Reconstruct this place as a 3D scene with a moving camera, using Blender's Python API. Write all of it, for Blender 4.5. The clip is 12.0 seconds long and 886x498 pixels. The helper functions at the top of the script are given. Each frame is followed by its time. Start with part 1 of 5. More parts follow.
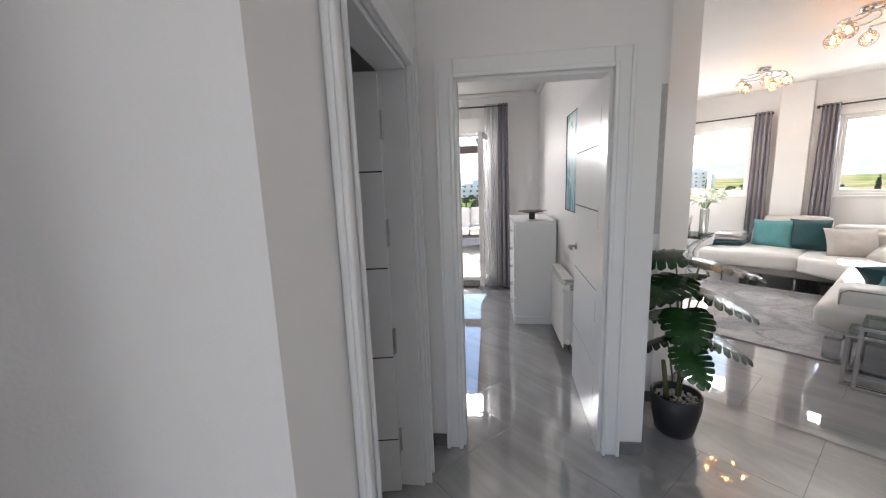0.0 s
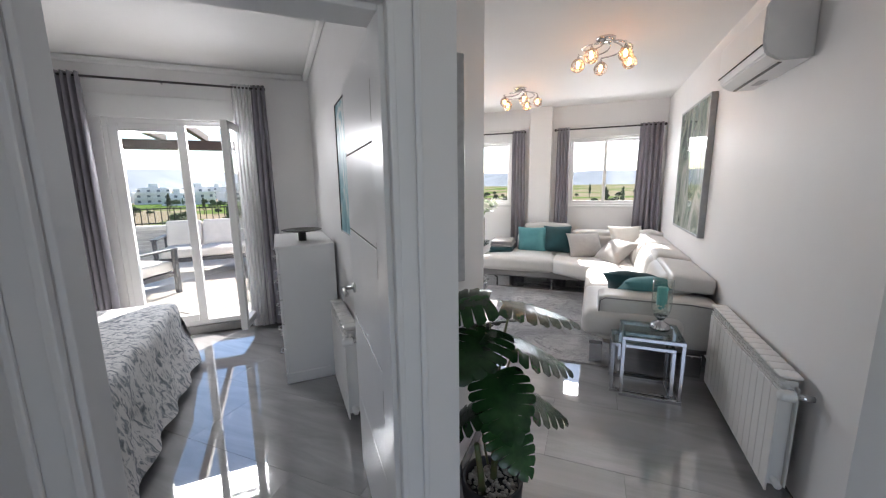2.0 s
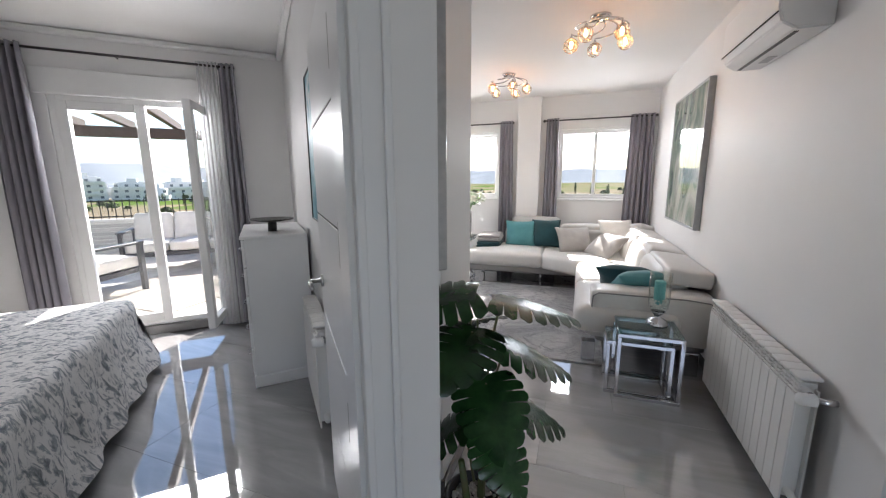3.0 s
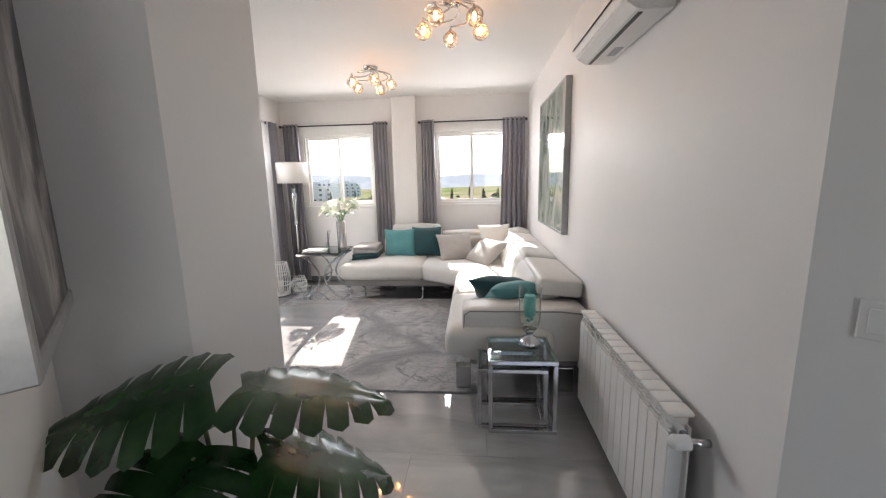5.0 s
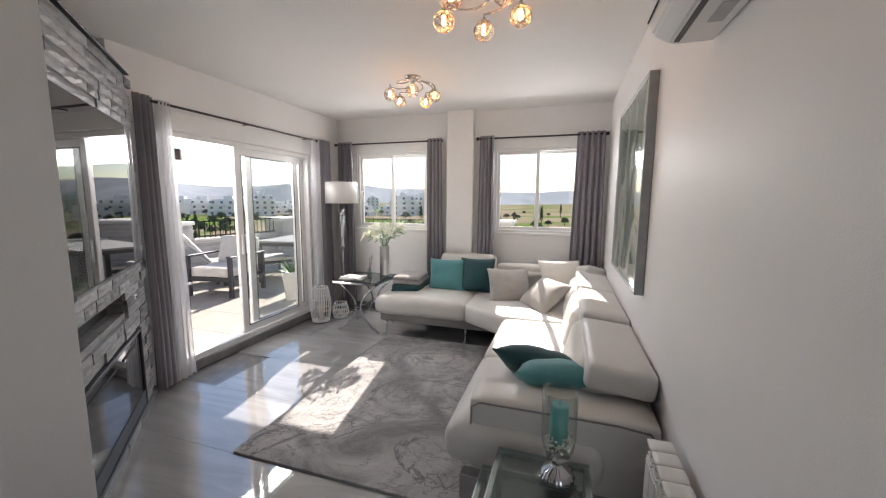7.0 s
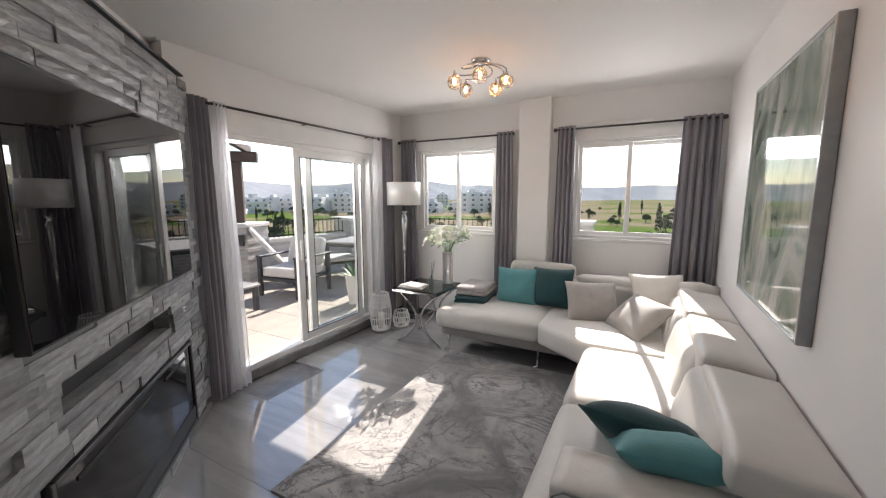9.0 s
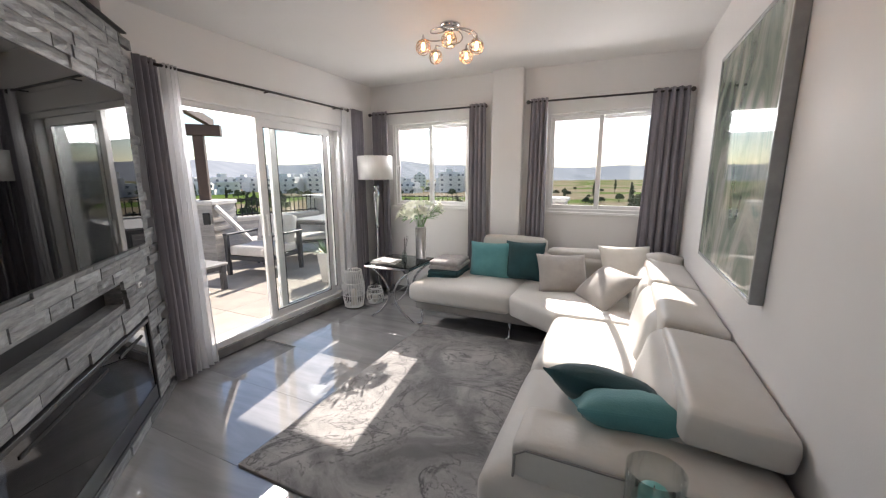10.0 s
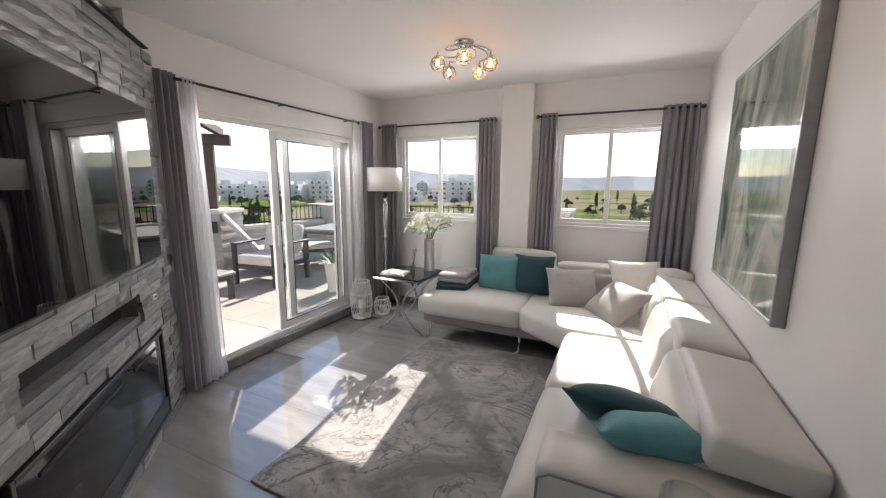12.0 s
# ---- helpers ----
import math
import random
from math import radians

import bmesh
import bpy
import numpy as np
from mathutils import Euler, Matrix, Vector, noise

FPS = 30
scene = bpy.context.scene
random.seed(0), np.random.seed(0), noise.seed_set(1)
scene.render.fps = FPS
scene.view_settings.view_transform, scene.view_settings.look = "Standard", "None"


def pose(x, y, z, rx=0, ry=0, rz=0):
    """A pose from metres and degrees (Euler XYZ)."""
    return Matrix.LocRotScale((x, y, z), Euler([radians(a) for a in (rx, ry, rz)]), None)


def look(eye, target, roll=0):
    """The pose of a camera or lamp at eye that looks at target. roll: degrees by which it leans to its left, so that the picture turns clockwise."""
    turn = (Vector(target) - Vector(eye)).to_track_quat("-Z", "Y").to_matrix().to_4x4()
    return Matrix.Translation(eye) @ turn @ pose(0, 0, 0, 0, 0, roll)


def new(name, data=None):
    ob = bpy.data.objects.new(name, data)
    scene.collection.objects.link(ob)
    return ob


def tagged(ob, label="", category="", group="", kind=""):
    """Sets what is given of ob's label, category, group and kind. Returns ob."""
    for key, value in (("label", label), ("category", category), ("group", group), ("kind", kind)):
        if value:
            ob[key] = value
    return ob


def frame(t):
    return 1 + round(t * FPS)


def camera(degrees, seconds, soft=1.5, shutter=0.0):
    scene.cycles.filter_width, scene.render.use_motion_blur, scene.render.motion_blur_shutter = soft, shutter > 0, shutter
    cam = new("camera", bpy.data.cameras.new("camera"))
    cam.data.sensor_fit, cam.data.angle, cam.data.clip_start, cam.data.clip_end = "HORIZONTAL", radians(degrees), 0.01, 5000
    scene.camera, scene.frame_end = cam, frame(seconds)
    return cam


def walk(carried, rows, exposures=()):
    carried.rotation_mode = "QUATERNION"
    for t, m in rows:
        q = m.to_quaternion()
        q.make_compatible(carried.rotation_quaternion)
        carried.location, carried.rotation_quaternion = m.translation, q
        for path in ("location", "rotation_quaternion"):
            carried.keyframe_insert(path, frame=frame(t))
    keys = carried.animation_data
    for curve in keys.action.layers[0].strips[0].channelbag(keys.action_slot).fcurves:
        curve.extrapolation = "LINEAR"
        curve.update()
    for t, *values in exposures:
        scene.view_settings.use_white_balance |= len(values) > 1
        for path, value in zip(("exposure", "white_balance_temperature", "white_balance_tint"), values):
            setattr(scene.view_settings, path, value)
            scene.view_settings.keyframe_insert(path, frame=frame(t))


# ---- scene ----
cam = camera(98.9, 12.0, soft=1.2)
PATH = [
    (0, (2.464, 0.395, 1.448), (3.673, 1.953, 1.113), -2.1),
    (0.5, (2.724, 0.548, 1.468), (4.294, 1.741, 1.132), -2.5),
    (1, (2.958, 0.625, 1.492), (4.678, 1.589, 1.155), -2.4),
    (1.5, (3.112, 0.705, 1.479), (4.905, 1.522, 1.138), -1.8),
    (2, (3.28, 0.815, 1.488), (5.111, 1.542, 1.147), -0.8),
    (2.5, (3.386, 0.872, 1.449), (5.228, 1.57, 1.103), -0.2),
    (4.5, (3.857, 0.746, 1.383), (5.792, 1.093, 1.015), -1.6),
    (5, (4.04, 0.661, 1.406), (6.005, 0.824, 1.07), -1.2),
    (5.5, (4.277, 0.601, 1.458), (6.255, 0.65, 1.167), -0.8),
    (6, (4.455, 0.514, 1.479), (6.438, 0.621, 1.246), -0.4),
    (6.5, (4.636, 0.417, 1.507), (6.592, 0.762, 1.269), 0.1),
    (7, (4.807, 0.347, 1.511), (6.695, 0.955, 1.257), 0.4),
    (7.5, (5.011, 0.438, 1.513), (6.832, 1.222, 1.253), 0.5),
    (9.5, (5.26, 0.502, 1.571), (7.004, 1.442, 1.297), -0.1),
    (10, (5.291, 0.464, 1.497), (7.073, 1.29, 1.122), -0.1),
    (10.5, (5.317, 0.435, 1.435), (7.106, 1.212, 0.992), 0.2),
    (11, (5.273, 0.492, 1.479), (7.062, 1.263, 1.029), 0.2),
    (11.5, (5.271, 0.506, 1.507), (7.055, 1.322, 1.119), 0.4),
    (12, (5.26, 0.536, 1.538), (7.046, 1.373, 1.207), 0.5),
]
walk(cam, [(t, look(eye, target, roll)) for t, eye, target, roll in PATH],
     exposures=[(0, 2.95, 6800, 14), (1, 2.7, 6500, 13), (2.5, 2.45, 6450, 13), (4.5, 2.55, 6800, 14), (5.5, 2.5, 6800, 14), (7.5, 1.95, 6800, 14), (12, 1.9, 6800, 14)])

# ---- world, sun, exposure ----
SUN_DIR = Vector((1.0, 0.155, 0.722)).normalized()
world = bpy.data.worlds.new("sky")
scene.world = world
world.use_nodes = True
wn = world.node_tree
sky = wn.nodes.new("ShaderNodeTexSky")
sky.sky_type = 'NISHITA'
sky.sun_disc = False
sky.sun_elevation = math.asin(SUN_DIR.z)
sky.sun_rotation = math.atan2(SUN_DIR.x, SUN_DIR.y)
sky.air_density, sky.dust_density, sky.ozone_density = 1.0, 0.2, 1.6
bg = wn.nodes["Background"]
bg.inputs["Strength"].default_value = 0.055
wn.links.new(sky.outputs[0], bg.inputs["Color"])
sun_data = bpy.data.lights.new("sun", 'SUN')
sun_data.energy, sun_data.angle, sun_data.color = 3.1, radians(0.5), (1.0, 0.95, 0.88)
sun = new("sun", sun_data)
sun.matrix_world = look(SUN_DIR * 60, (0, 0, 0))


def opening_light(name, m, w, h, energy):
    """An area lamp set in an opening to add to the sky's light."""
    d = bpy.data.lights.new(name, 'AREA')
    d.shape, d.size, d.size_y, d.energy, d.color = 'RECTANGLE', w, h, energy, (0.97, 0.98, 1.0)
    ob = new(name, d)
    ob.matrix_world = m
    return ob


# area lamps in the openings: an added, unseen hall fill behind the camera, and a band below each lintel for the sky's
# light
opening_light("hall_fill_light", look((1.05, -0.5, 1.35), (3.0, -0.3, 1.2)), 1.5, 1.9, 1.9)
opening_light("opening_light", look((9.63, 2.59, 2.0), (8.0, 2.59, 1.75)), 0.95, 0.22, 4.0)
opening_light("opening_light", look((9.63, 0.685, 2.0), (8.0, 0.685, 1.75)), 0.95, 0.22, 4.0)
opening_light("terrace_door_light", look((8.0, 3.64, 1.93), (8.0, 1.0, 1.5)), 1.7, 0.22, 9.0)
opening_light("terrace_door_light", look((5.95, 4.66, 1.95), (3.0, 1.7, 1.2)), 1.0, 0.25, 7.0)


# ---- helpers of this scene ----
Q = 2 ** -0.5
CEIL = 2.6


def uv(u, v, z=0.0):
    """A place of the hall and bedroom, which lie at 45 degrees to the living room: u ahead, v to the right."""
    return Vector(((u + v) * Q, (u - v) * Q, z))


HALL = Matrix(((Q, -Q, 0, 0), (Q, Q, 0, 0), (0, 0, 1, 0), (0, 0, 0, 1)))  # local x is u, local y is -v


def node(nt, kind, **inputs):
    n = nt.nodes.new(kind)
    for k, v in inputs.items():
        n.inputs[k.replace("_", " ")].default_value = v
    return n


def mat(name, colour, rough=0.5, metal=0.0, other=None, scale=8.0, amount=0.5, bump=0.0, bump_scale=60.0, coat=0.0, stretch=(1, 1, 1), spread=0.0, sheen=0.0, subsurf=0.0, rough2=None):
    """A surface with a large and a fine variation between two colours, fine relief and a varying gloss."""
    m = bpy.data.materials.new(name)
    m.use_nodes = True
    nt = m.node_tree
    b = nt.nodes["Principled BSDF"]
    b.inputs["Metallic"].default_value = metal
    b.inputs["Roughness"].default_value = rough
    b.inputs["Coat Weight"].default_value = coat
    b.inputs["Sheen Weight"].default_value = sheen
    co = nt.nodes.new("ShaderNodeTexCoord")
    mp = nt.nodes.new("ShaderNodeMapping")
    mp.inputs["Scale"].default_value = stretch
    nt.links.new(co.outputs["Object"], mp.inputs["Vector"])
    c1 = tuple(colour) + (1,)
    c2 = tuple(other or [c * 0.85 for c in colour]) + (1,)
    n1 = node(nt, "ShaderNodeTexNoise", Scale=scale, Detail=5.0, Roughness=0.6)
    nt.links.new(mp.outputs[0], n1.inputs["Vector"])
    ramp = nt.nodes.new("ShaderNodeValToRGB")
    ramp.color_ramp.elements[0].position, ramp.color_ramp.elements[1].position = 0.5 - 0.25 * amount, 0.5 + 0.4 * amount
    ramp.color_ramp.elements[0].color, ramp.color_ramp.elements[1].color = c2, c1
    nt.links.new(n1.outputs["Fac"], ramp.inputs["Fac"])
    last = ramp.outputs["Color"]
    if spread:
        info = nt.nodes.new("ShaderNodeObjectInfo")
        hsv = nt.nodes.new("ShaderNodeHueSaturation")
        mr = node(nt, "ShaderNodeMapRange", To_Min=1 - spread, To_Max=1 + spread)
        nt.links.new(info.outputs["Random"], mr.inputs["Value"])
        nt.links.new(mr.outputs[0], hsv.inputs["Value"])
        nt.links.new(last, hsv.inputs["Color"])
        last = hsv.outputs["Color"]
    nt.links.new(last, b.inputs["Base Color"])
    if rough2 is not None:
        mr2 = node(nt, "ShaderNodeMapRange", To_Min=rough, To_Max=rough2)
        nt.links.new(n1.outputs["Fac"], mr2.inputs["Value"])
        nt.links.new(mr2.outputs[0], b.inputs["Roughness"])
    if bump:
        n2 = node(nt, "ShaderNodeTexNoise", Scale=bump_scale, Detail=4.0)
        nt.links.new(mp.outputs[0], n2.inputs["Vector"])
        bp = node(nt, "ShaderNodeBump", Strength=bump, Distance=0.01)
        nt.links.new(n2.outputs["Fac"], bp.inputs["Height"])
        nt.links.new(bp.outputs[0], b.inputs["Normal"])
    return m


def finish(ob, bm, material, smooth=False):
    bmesh.ops.recalc_face_normals(bm, faces=bm.faces)
    if smooth:
        for f in bm.faces:
            f.smooth = True
    bm.to_mesh(ob.data)
    bm.free()
    if material:
        ob.data.materials.append(material)
    return ob


def part(name, bm, material, parent=None, label="", smooth=False):
    """One mesh object, under a thing or a part."""
    ob = finish(new(name, bpy.data.meshes.new(name)), bm, material, smooth)
    if parent:
        ob.parent = parent
    if label:
        ob["label"] = label
    return ob


def thing(name, m, label, category, group="", kind=""):
    """An Empty at the base of a thing, at the pose m."""
    ob = new(name)
    ob.empty_display_size = 0.1
    ob.matrix_world = m
    return tagged(ob, label, category, group, kind)


def structure(name, bm, material, label, category, smooth=False):
    return tagged(part(name, bm, material, None, "", smooth), label, category, "", "structure")


def B(*boxes, bevel=0.0, m=None, seg=1):
    """A bmesh of boxes (x0, x1, y0, y1, z0, z1)."""
    bm = bmesh.new()
    for x0, x1, y0, y1, z0, z1 in boxes:
        bmesh.ops.create_cube(bm, size=1, matrix=Matrix.Translation(((x0 + x1) / 2, (y0 + y1) / 2, (z0 + z1) / 2)) @ Matrix.Diagonal((abs(x1 - x0), abs(y1 - y0), abs(z1 - z0), 1)))
    if bevel:
        bmesh.ops.bevel(bm, geom=bm.edges[:], offset=bevel, segments=seg, affect='EDGES', profile=0.5)
    if m:
        bm.transform(m)
    return bm


def prism(points, z0, z1):
    bm = bmesh.new()
    lo = [bm.verts.new((p[0], p[1], z0)) for p in points]
    hi = [bm.verts.new((p[0], p[1], z1)) for p in points]
    bm.faces.new(lo[::-1])
    bm.faces.new(hi)
    n = len(points)
    for i in range(n):
        bm.faces.new((lo[i], lo[(i + 1) % n], hi[(i + 1) % n], hi[i]))
    return bm


def tube(points, r, sides=8, closed=False, bm=None, taper=None):
    """A round tube along points."""
    bm = bm or bmesh.new()
    pts = [Vector(p) for p in points]
    n = len(pts)
    rings = []
    side = None
    for i, p in enumerate(pts):
        a = pts[(i - 1) % n] if (closed or i) else p
        b = pts[(i + 1) % n] if (closed or i < n - 1) else p
        d = (b - a).normalized()
        if side is None:
            side = d.orthogonal().normalized()
        side = (side - d * side.dot(d))
        side = side.normalized() if side.length > 1e-6 else d.orthogonal().normalized()
        up = d.cross(side)
        rr = r if taper is None else r + (taper - r) * i / max(1, n - 1)
        rings.append([bm.verts.new(p + (side * math.cos(2 * math.pi * k / sides) + up * math.sin(2 * math.pi * k / sides)) * rr) for k in range(sides)])
    for i in range(n if closed else n - 1):
        A, C = rings[i], rings[(i + 1) % n]
        for k in range(sides):
            bm.faces.new((A[k], A[(k + 1) % sides], C[(k + 1) % sides], C[k]))
    if not closed:
        bm.faces.new(rings[0][::-1])
        bm.faces.new(rings[-1])
    return bm


def lathe(profile, sides=24, bm=None, m=None):
    """A turned shape from (radius, height) pairs."""
    bm = bm or bmesh.new()
    rings = []
    for r, z in profile:
        rings.append([bm.verts.new((m or Matrix()) @ Vector((r * math.cos(2 * math.pi * k / sides), r * math.sin(2 * math.pi * k / sides), z))) for k in range(sides)])
    for A, C in zip(rings, rings[1:]):
        for k in range(sides):
            bm.faces.new((A[k], A[(k + 1) % sides], C[(k + 1) % sides], C[k]))
    if profile[0][0] > 1e-4:
        bm.faces.new(rings[0][::-1])
    if profile[-1][0] > 1e-4:
        bm.faces.new(rings[-1])
    bmesh.ops.remove_doubles(bm, verts=bm.verts, dist=1e-6)
    return bm


def soft(sx, sy, sz, r, bulge=0.0, n=8, m=None, wrinkle=0.0, seed=0.0):
    """A padded block with rounded edges, a swelling top and slight unevenness."""
    bm = bmesh.new()
    bmesh.ops.create_cube(bm, size=2)
    bmesh.ops.subdivide_edges(bm, edges=bm.edges[:], cuts=n, use_grid_fill=True)
    h = Vector((sx / 2, sy / 2, sz / 2))
    for v in bm.verts:
        p = Vector([math.sin(c * math.pi / 2) * 0.5 + c * 0.5 for c in v.co])
        full = Vector((p.x * h.x, p.y * h.y, p.z * h.z))
        inner = Vector([max(-h[i] + r, min(h[i] - r, full[i])) for i in range(3)])
        d = full - inner
        o = inner + d.normalized() * r if d.length > 1e-6 else full
        o.z += bulge * (1 - p.x ** 2) * (1 - p.y ** 2) * (1 if p.z > 0 else 0) * p.z
        if wrinkle:
            w = noise.noise(o * 9 + Vector((seed, seed, 0))) * wrinkle
            o += Vector((0, 0, w)) if p.z > 0.5 else Vector((w * p.x, w * p.y, 0))
        v.co = o
    if m:
        bm.transform(m)
    return bm


def wall(name, p0, p1, thick, z0, z1, openings, material, label):
    """A wall from p0 to p1, its thickness to the left of the way, with openings (s0, s1, z0, z1)."""
    p0, p1 = Vector(p0).to_2d(), Vector(p1).to_2d()
    L = (p1 - p0).length
    cuts = sorted({0, L, *[o[0] for o in openings], *[o[1] for o in openings]})
    boxes = []
    for a, b in zip(cuts, cuts[1:]):
        zs = z0
        for o in sorted((o for o in openings if o[0] <= a and o[1] >= b), key=lambda o: o[2]):
            if o[2] > zs:
                boxes.append((a, b, 0, thick, zs, o[2]))
            zs = o[3]
        if zs < z1:
            boxes.append((a, b, 0, thick, zs, z1))
    d = (p1 - p0) / L
    m = Matrix(((d.x, -d.y, 0, p0.x), (d.y, d.x, 0, p0.y), (0, 0, 1, 0), (0, 0, 0, 1)))
    return structure(name, B(*boxes, m=m), material, label, "wall")


# ---- materials ----
PAINT = mat("wall_paint", (0.80, 0.79, 0.785), 0.55, other=(0.77, 0.76, 0.755), scale=1.5, bump=0.06, bump_scale=180)
CEILING = mat("ceiling_paint", (0.83, 0.82, 0.81), 0.7, other=(0.80, 0.79, 0.78), scale=1.2, bump=0.04, bump_scale=150)
GLOSSWHITE = mat("white_lacquer", (0.80, 0.80, 0.80), 0.28, other=(0.77, 0.77, 0.775), scale=3, bump=0.01, bump_scale=40)
PVC = mat("white_window_plastic", (0.82, 0.82, 0.81), 0.3, other=(0.78, 0.78, 0.77), scale=4)
CHROME = mat("chrome", (0.62, 0.62, 0.63), 0.10, 1.0, other=(0.55, 0.55, 0.57), scale=20)
STEEL = mat("brushed_steel", (0.55, 0.54, 0.53), 0.28, 1.0, other=(0.45, 0.45, 0.44), scale=30)
BRONZE = mat("dark_metal_rod", (0.09, 0.085, 0.085), 0.35, 0.8, scale=20)
BLACK = mat("black_plastic", (0.015, 0.015, 0.016), 0.35, scale=10)
DARK = mat("dark_void", (0.02, 0.02, 0.02), 0.8)
LEATHER = mat("white_leather", (0.66, 0.64, 0.61), 0.33, other=(0.60, 0.58, 0.55), scale=3, bump=0.12, bump_scale=45, rough2=0.45)
TAUPE = mat("taupe_leather", (0.30, 0.28, 0.27), 0.45, other=(0.25, 0.235, 0.225), scale=6, bump=0.1, bump_scale=60)
CURTAIN = mat("grey_curtain_cloth", (0.25, 0.235, 0.268), 0.75, other=(0.20, 0.19, 0.218), scale=3, bump=0.2, bump_scale=400, sheen=0.4)
TEAL = mat("light_teal_velvet", (0.10, 0.31, 0.33), 0.7, other=(0.07, 0.25, 0.27), scale=5, bump=0.15, bump_scale=120, sheen=0.2)
DTEAL = mat("dark_teal_velvet", (0.005, 0.065, 0.078), 0.65, other=(0.003, 0.042, 0.052), scale=5, bump=0.15, bump_scale=120, sheen=0.12)
GREYVELVET = mat("pale_grey_velvet", (0.40, 0.37, 0.345), 0.7, other=(0.32, 0.30, 0.28), scale=5, bump=0.15, bump_scale=120, sheen=0.4)
CREAM = mat("cream_cloth", (0.78, 0.75, 0.70), 0.8, other=(0.70, 0.67, 0.62), scale=5, bump=0.15, bump_scale=150)
SKIRT = mat("grey_skirting_tile", (0.23, 0.225, 0.225), 0.2, other=(0.14, 0.14, 0.14), scale=4)


def marble_floor():
    """Polished grey porcelain with long soft veins, each tile cut from another place of the pattern."""
    m = bpy.data.materials.new("polished_grey_tile")
    m.use_nodes = True
    nt = m.node_tree
    b = nt.nodes["Principled BSDF"]
    b.inputs["Roughness"].default_value = 0.035
    b.inputs["Specular IOR Level"].default_value = 0.9
    b.inputs["Coat Weight"].default_value = 1.0
    b.inputs["Coat Roughness"].default_value = 0.015
    b.inputs["Coat IOR"].default_value = 1.7
    co = nt.nodes.new("ShaderNodeTexCoord")
    info = nt.nodes.new("ShaderNodeObjectInfo")
    off = nt.nodes.new("ShaderNodeVectorMath")
    off.operation = 'MULTIPLY_ADD'
    off.inputs[1].default_value = (1, 1, 1)
    cmb = nt.nodes.new("ShaderNodeCombineXYZ")
    mul = nt.nodes.new("ShaderNodeMath")
    mul.operation = 'MULTIPLY'
    mul.inputs[1].default_value = 37.0
    nt.links.new(info.outputs["Random"], mul.inputs[0])
    nt.links.new(mul.outputs[0], cmb.inputs[0])
    nt.links.new(mul.outputs[0], cmb.inputs[2])
    nt.links.new(co.outputs["Object"], off.inputs[0])
    nt.links.new(cmb.outputs[0], off.inputs[2])
    mp = nt.nodes.new("ShaderNodeMapping")
    mp.inputs["Scale"].default_value = (2.4, 0.45, 1)
    mp.inputs["Rotation"].default_value = (0, 0, 0.12)
    nt.links.new(off.outputs[0], mp.inputs["Vector"])
    n1 = node(nt, "ShaderNodeTexNoise", Scale=1.6, Detail=8.0, Roughness=0.62, Distortion=1.2)
    nt.links.new(mp.outputs[0], n1.inputs["Vector"])
    ramp = nt.nodes.new("ShaderNodeValToRGB")
    e = ramp.color_ramp.elements
    e[0].position, e[0].color = 0.28, (0.235, 0.232, 0.237, 1)
    e[1].position, e[1].color = 0.75, (0.40, 0.395, 0.395, 1)
    x = ramp.color_ramp.elements.new(0.5)
    x.color = (0.31, 0.306, 0.309, 1)
    nt.links.new(n1.outputs["Fac"], ramp.inputs["Fac"])
    nt.links.new(ramp.outputs[0], b.inputs["Base Color"])
    n3 = node(nt, "ShaderNodeTexNoise", Scale=1.3, Detail=2.0)
    nt.links.new(co.outputs["Object"], n3.inputs["Vector"])
    bp = node(nt, "ShaderNodeBump", Strength=0.015, Distance=0.02)
    nt.links.new(n3.outputs["Fac"], bp.inputs["Height"])
    nt.links.new(bp.outputs[0], b.inputs["Normal"])
    return m


FLOOR = marble_floor()


def glass(name, tint=(1, 1, 1), rough=0.0):
    """Thin clear glass that lets light straight through and mirrors by the angle."""
    m = bpy.data.materials.new(name)
    m.use_nodes = True
    nt = m.node_tree
    out = nt.nodes["Material Output"]
    nt.nodes.remove(nt.nodes["Principled BSDF"])
    tr = nt.nodes.new("ShaderNodeBsdfTransparent")
    tr.inputs["Color"].default_value = (*tint, 1)
    gl = nt.nodes.new("ShaderNodeBsdfGlossy")
    gl.inputs["Roughness"].default_value = rough
    lw = nt.nodes.new("ShaderNodeLayerWeight")
    pw = nt.nodes.new("ShaderNodeMath")
    pw.operation = 'POWER'
    pw.inputs[1].default_value = 4.0
    nt.links.new(lw.outputs["Facing"], pw.inputs[0])
    fr = node(nt, "ShaderNodeMapRange", To_Min=0.03, To_Max=0.8)
    nt.links.new(pw.outputs[0], fr.inputs["Value"])
    mx = nt.nodes.new("ShaderNodeMixShader")
    nt.links.new(fr.outputs[0], mx.inputs[0])
    nt.links.new(tr.outputs[0], mx.inputs[1])
    nt.links.new(gl.outputs[0], mx.inputs[2])
    nt.links.new(mx.outputs[0], out.inputs["Surface"])
    return m


GLASS = glass("window_glass", (0.97, 0.985, 0.98))


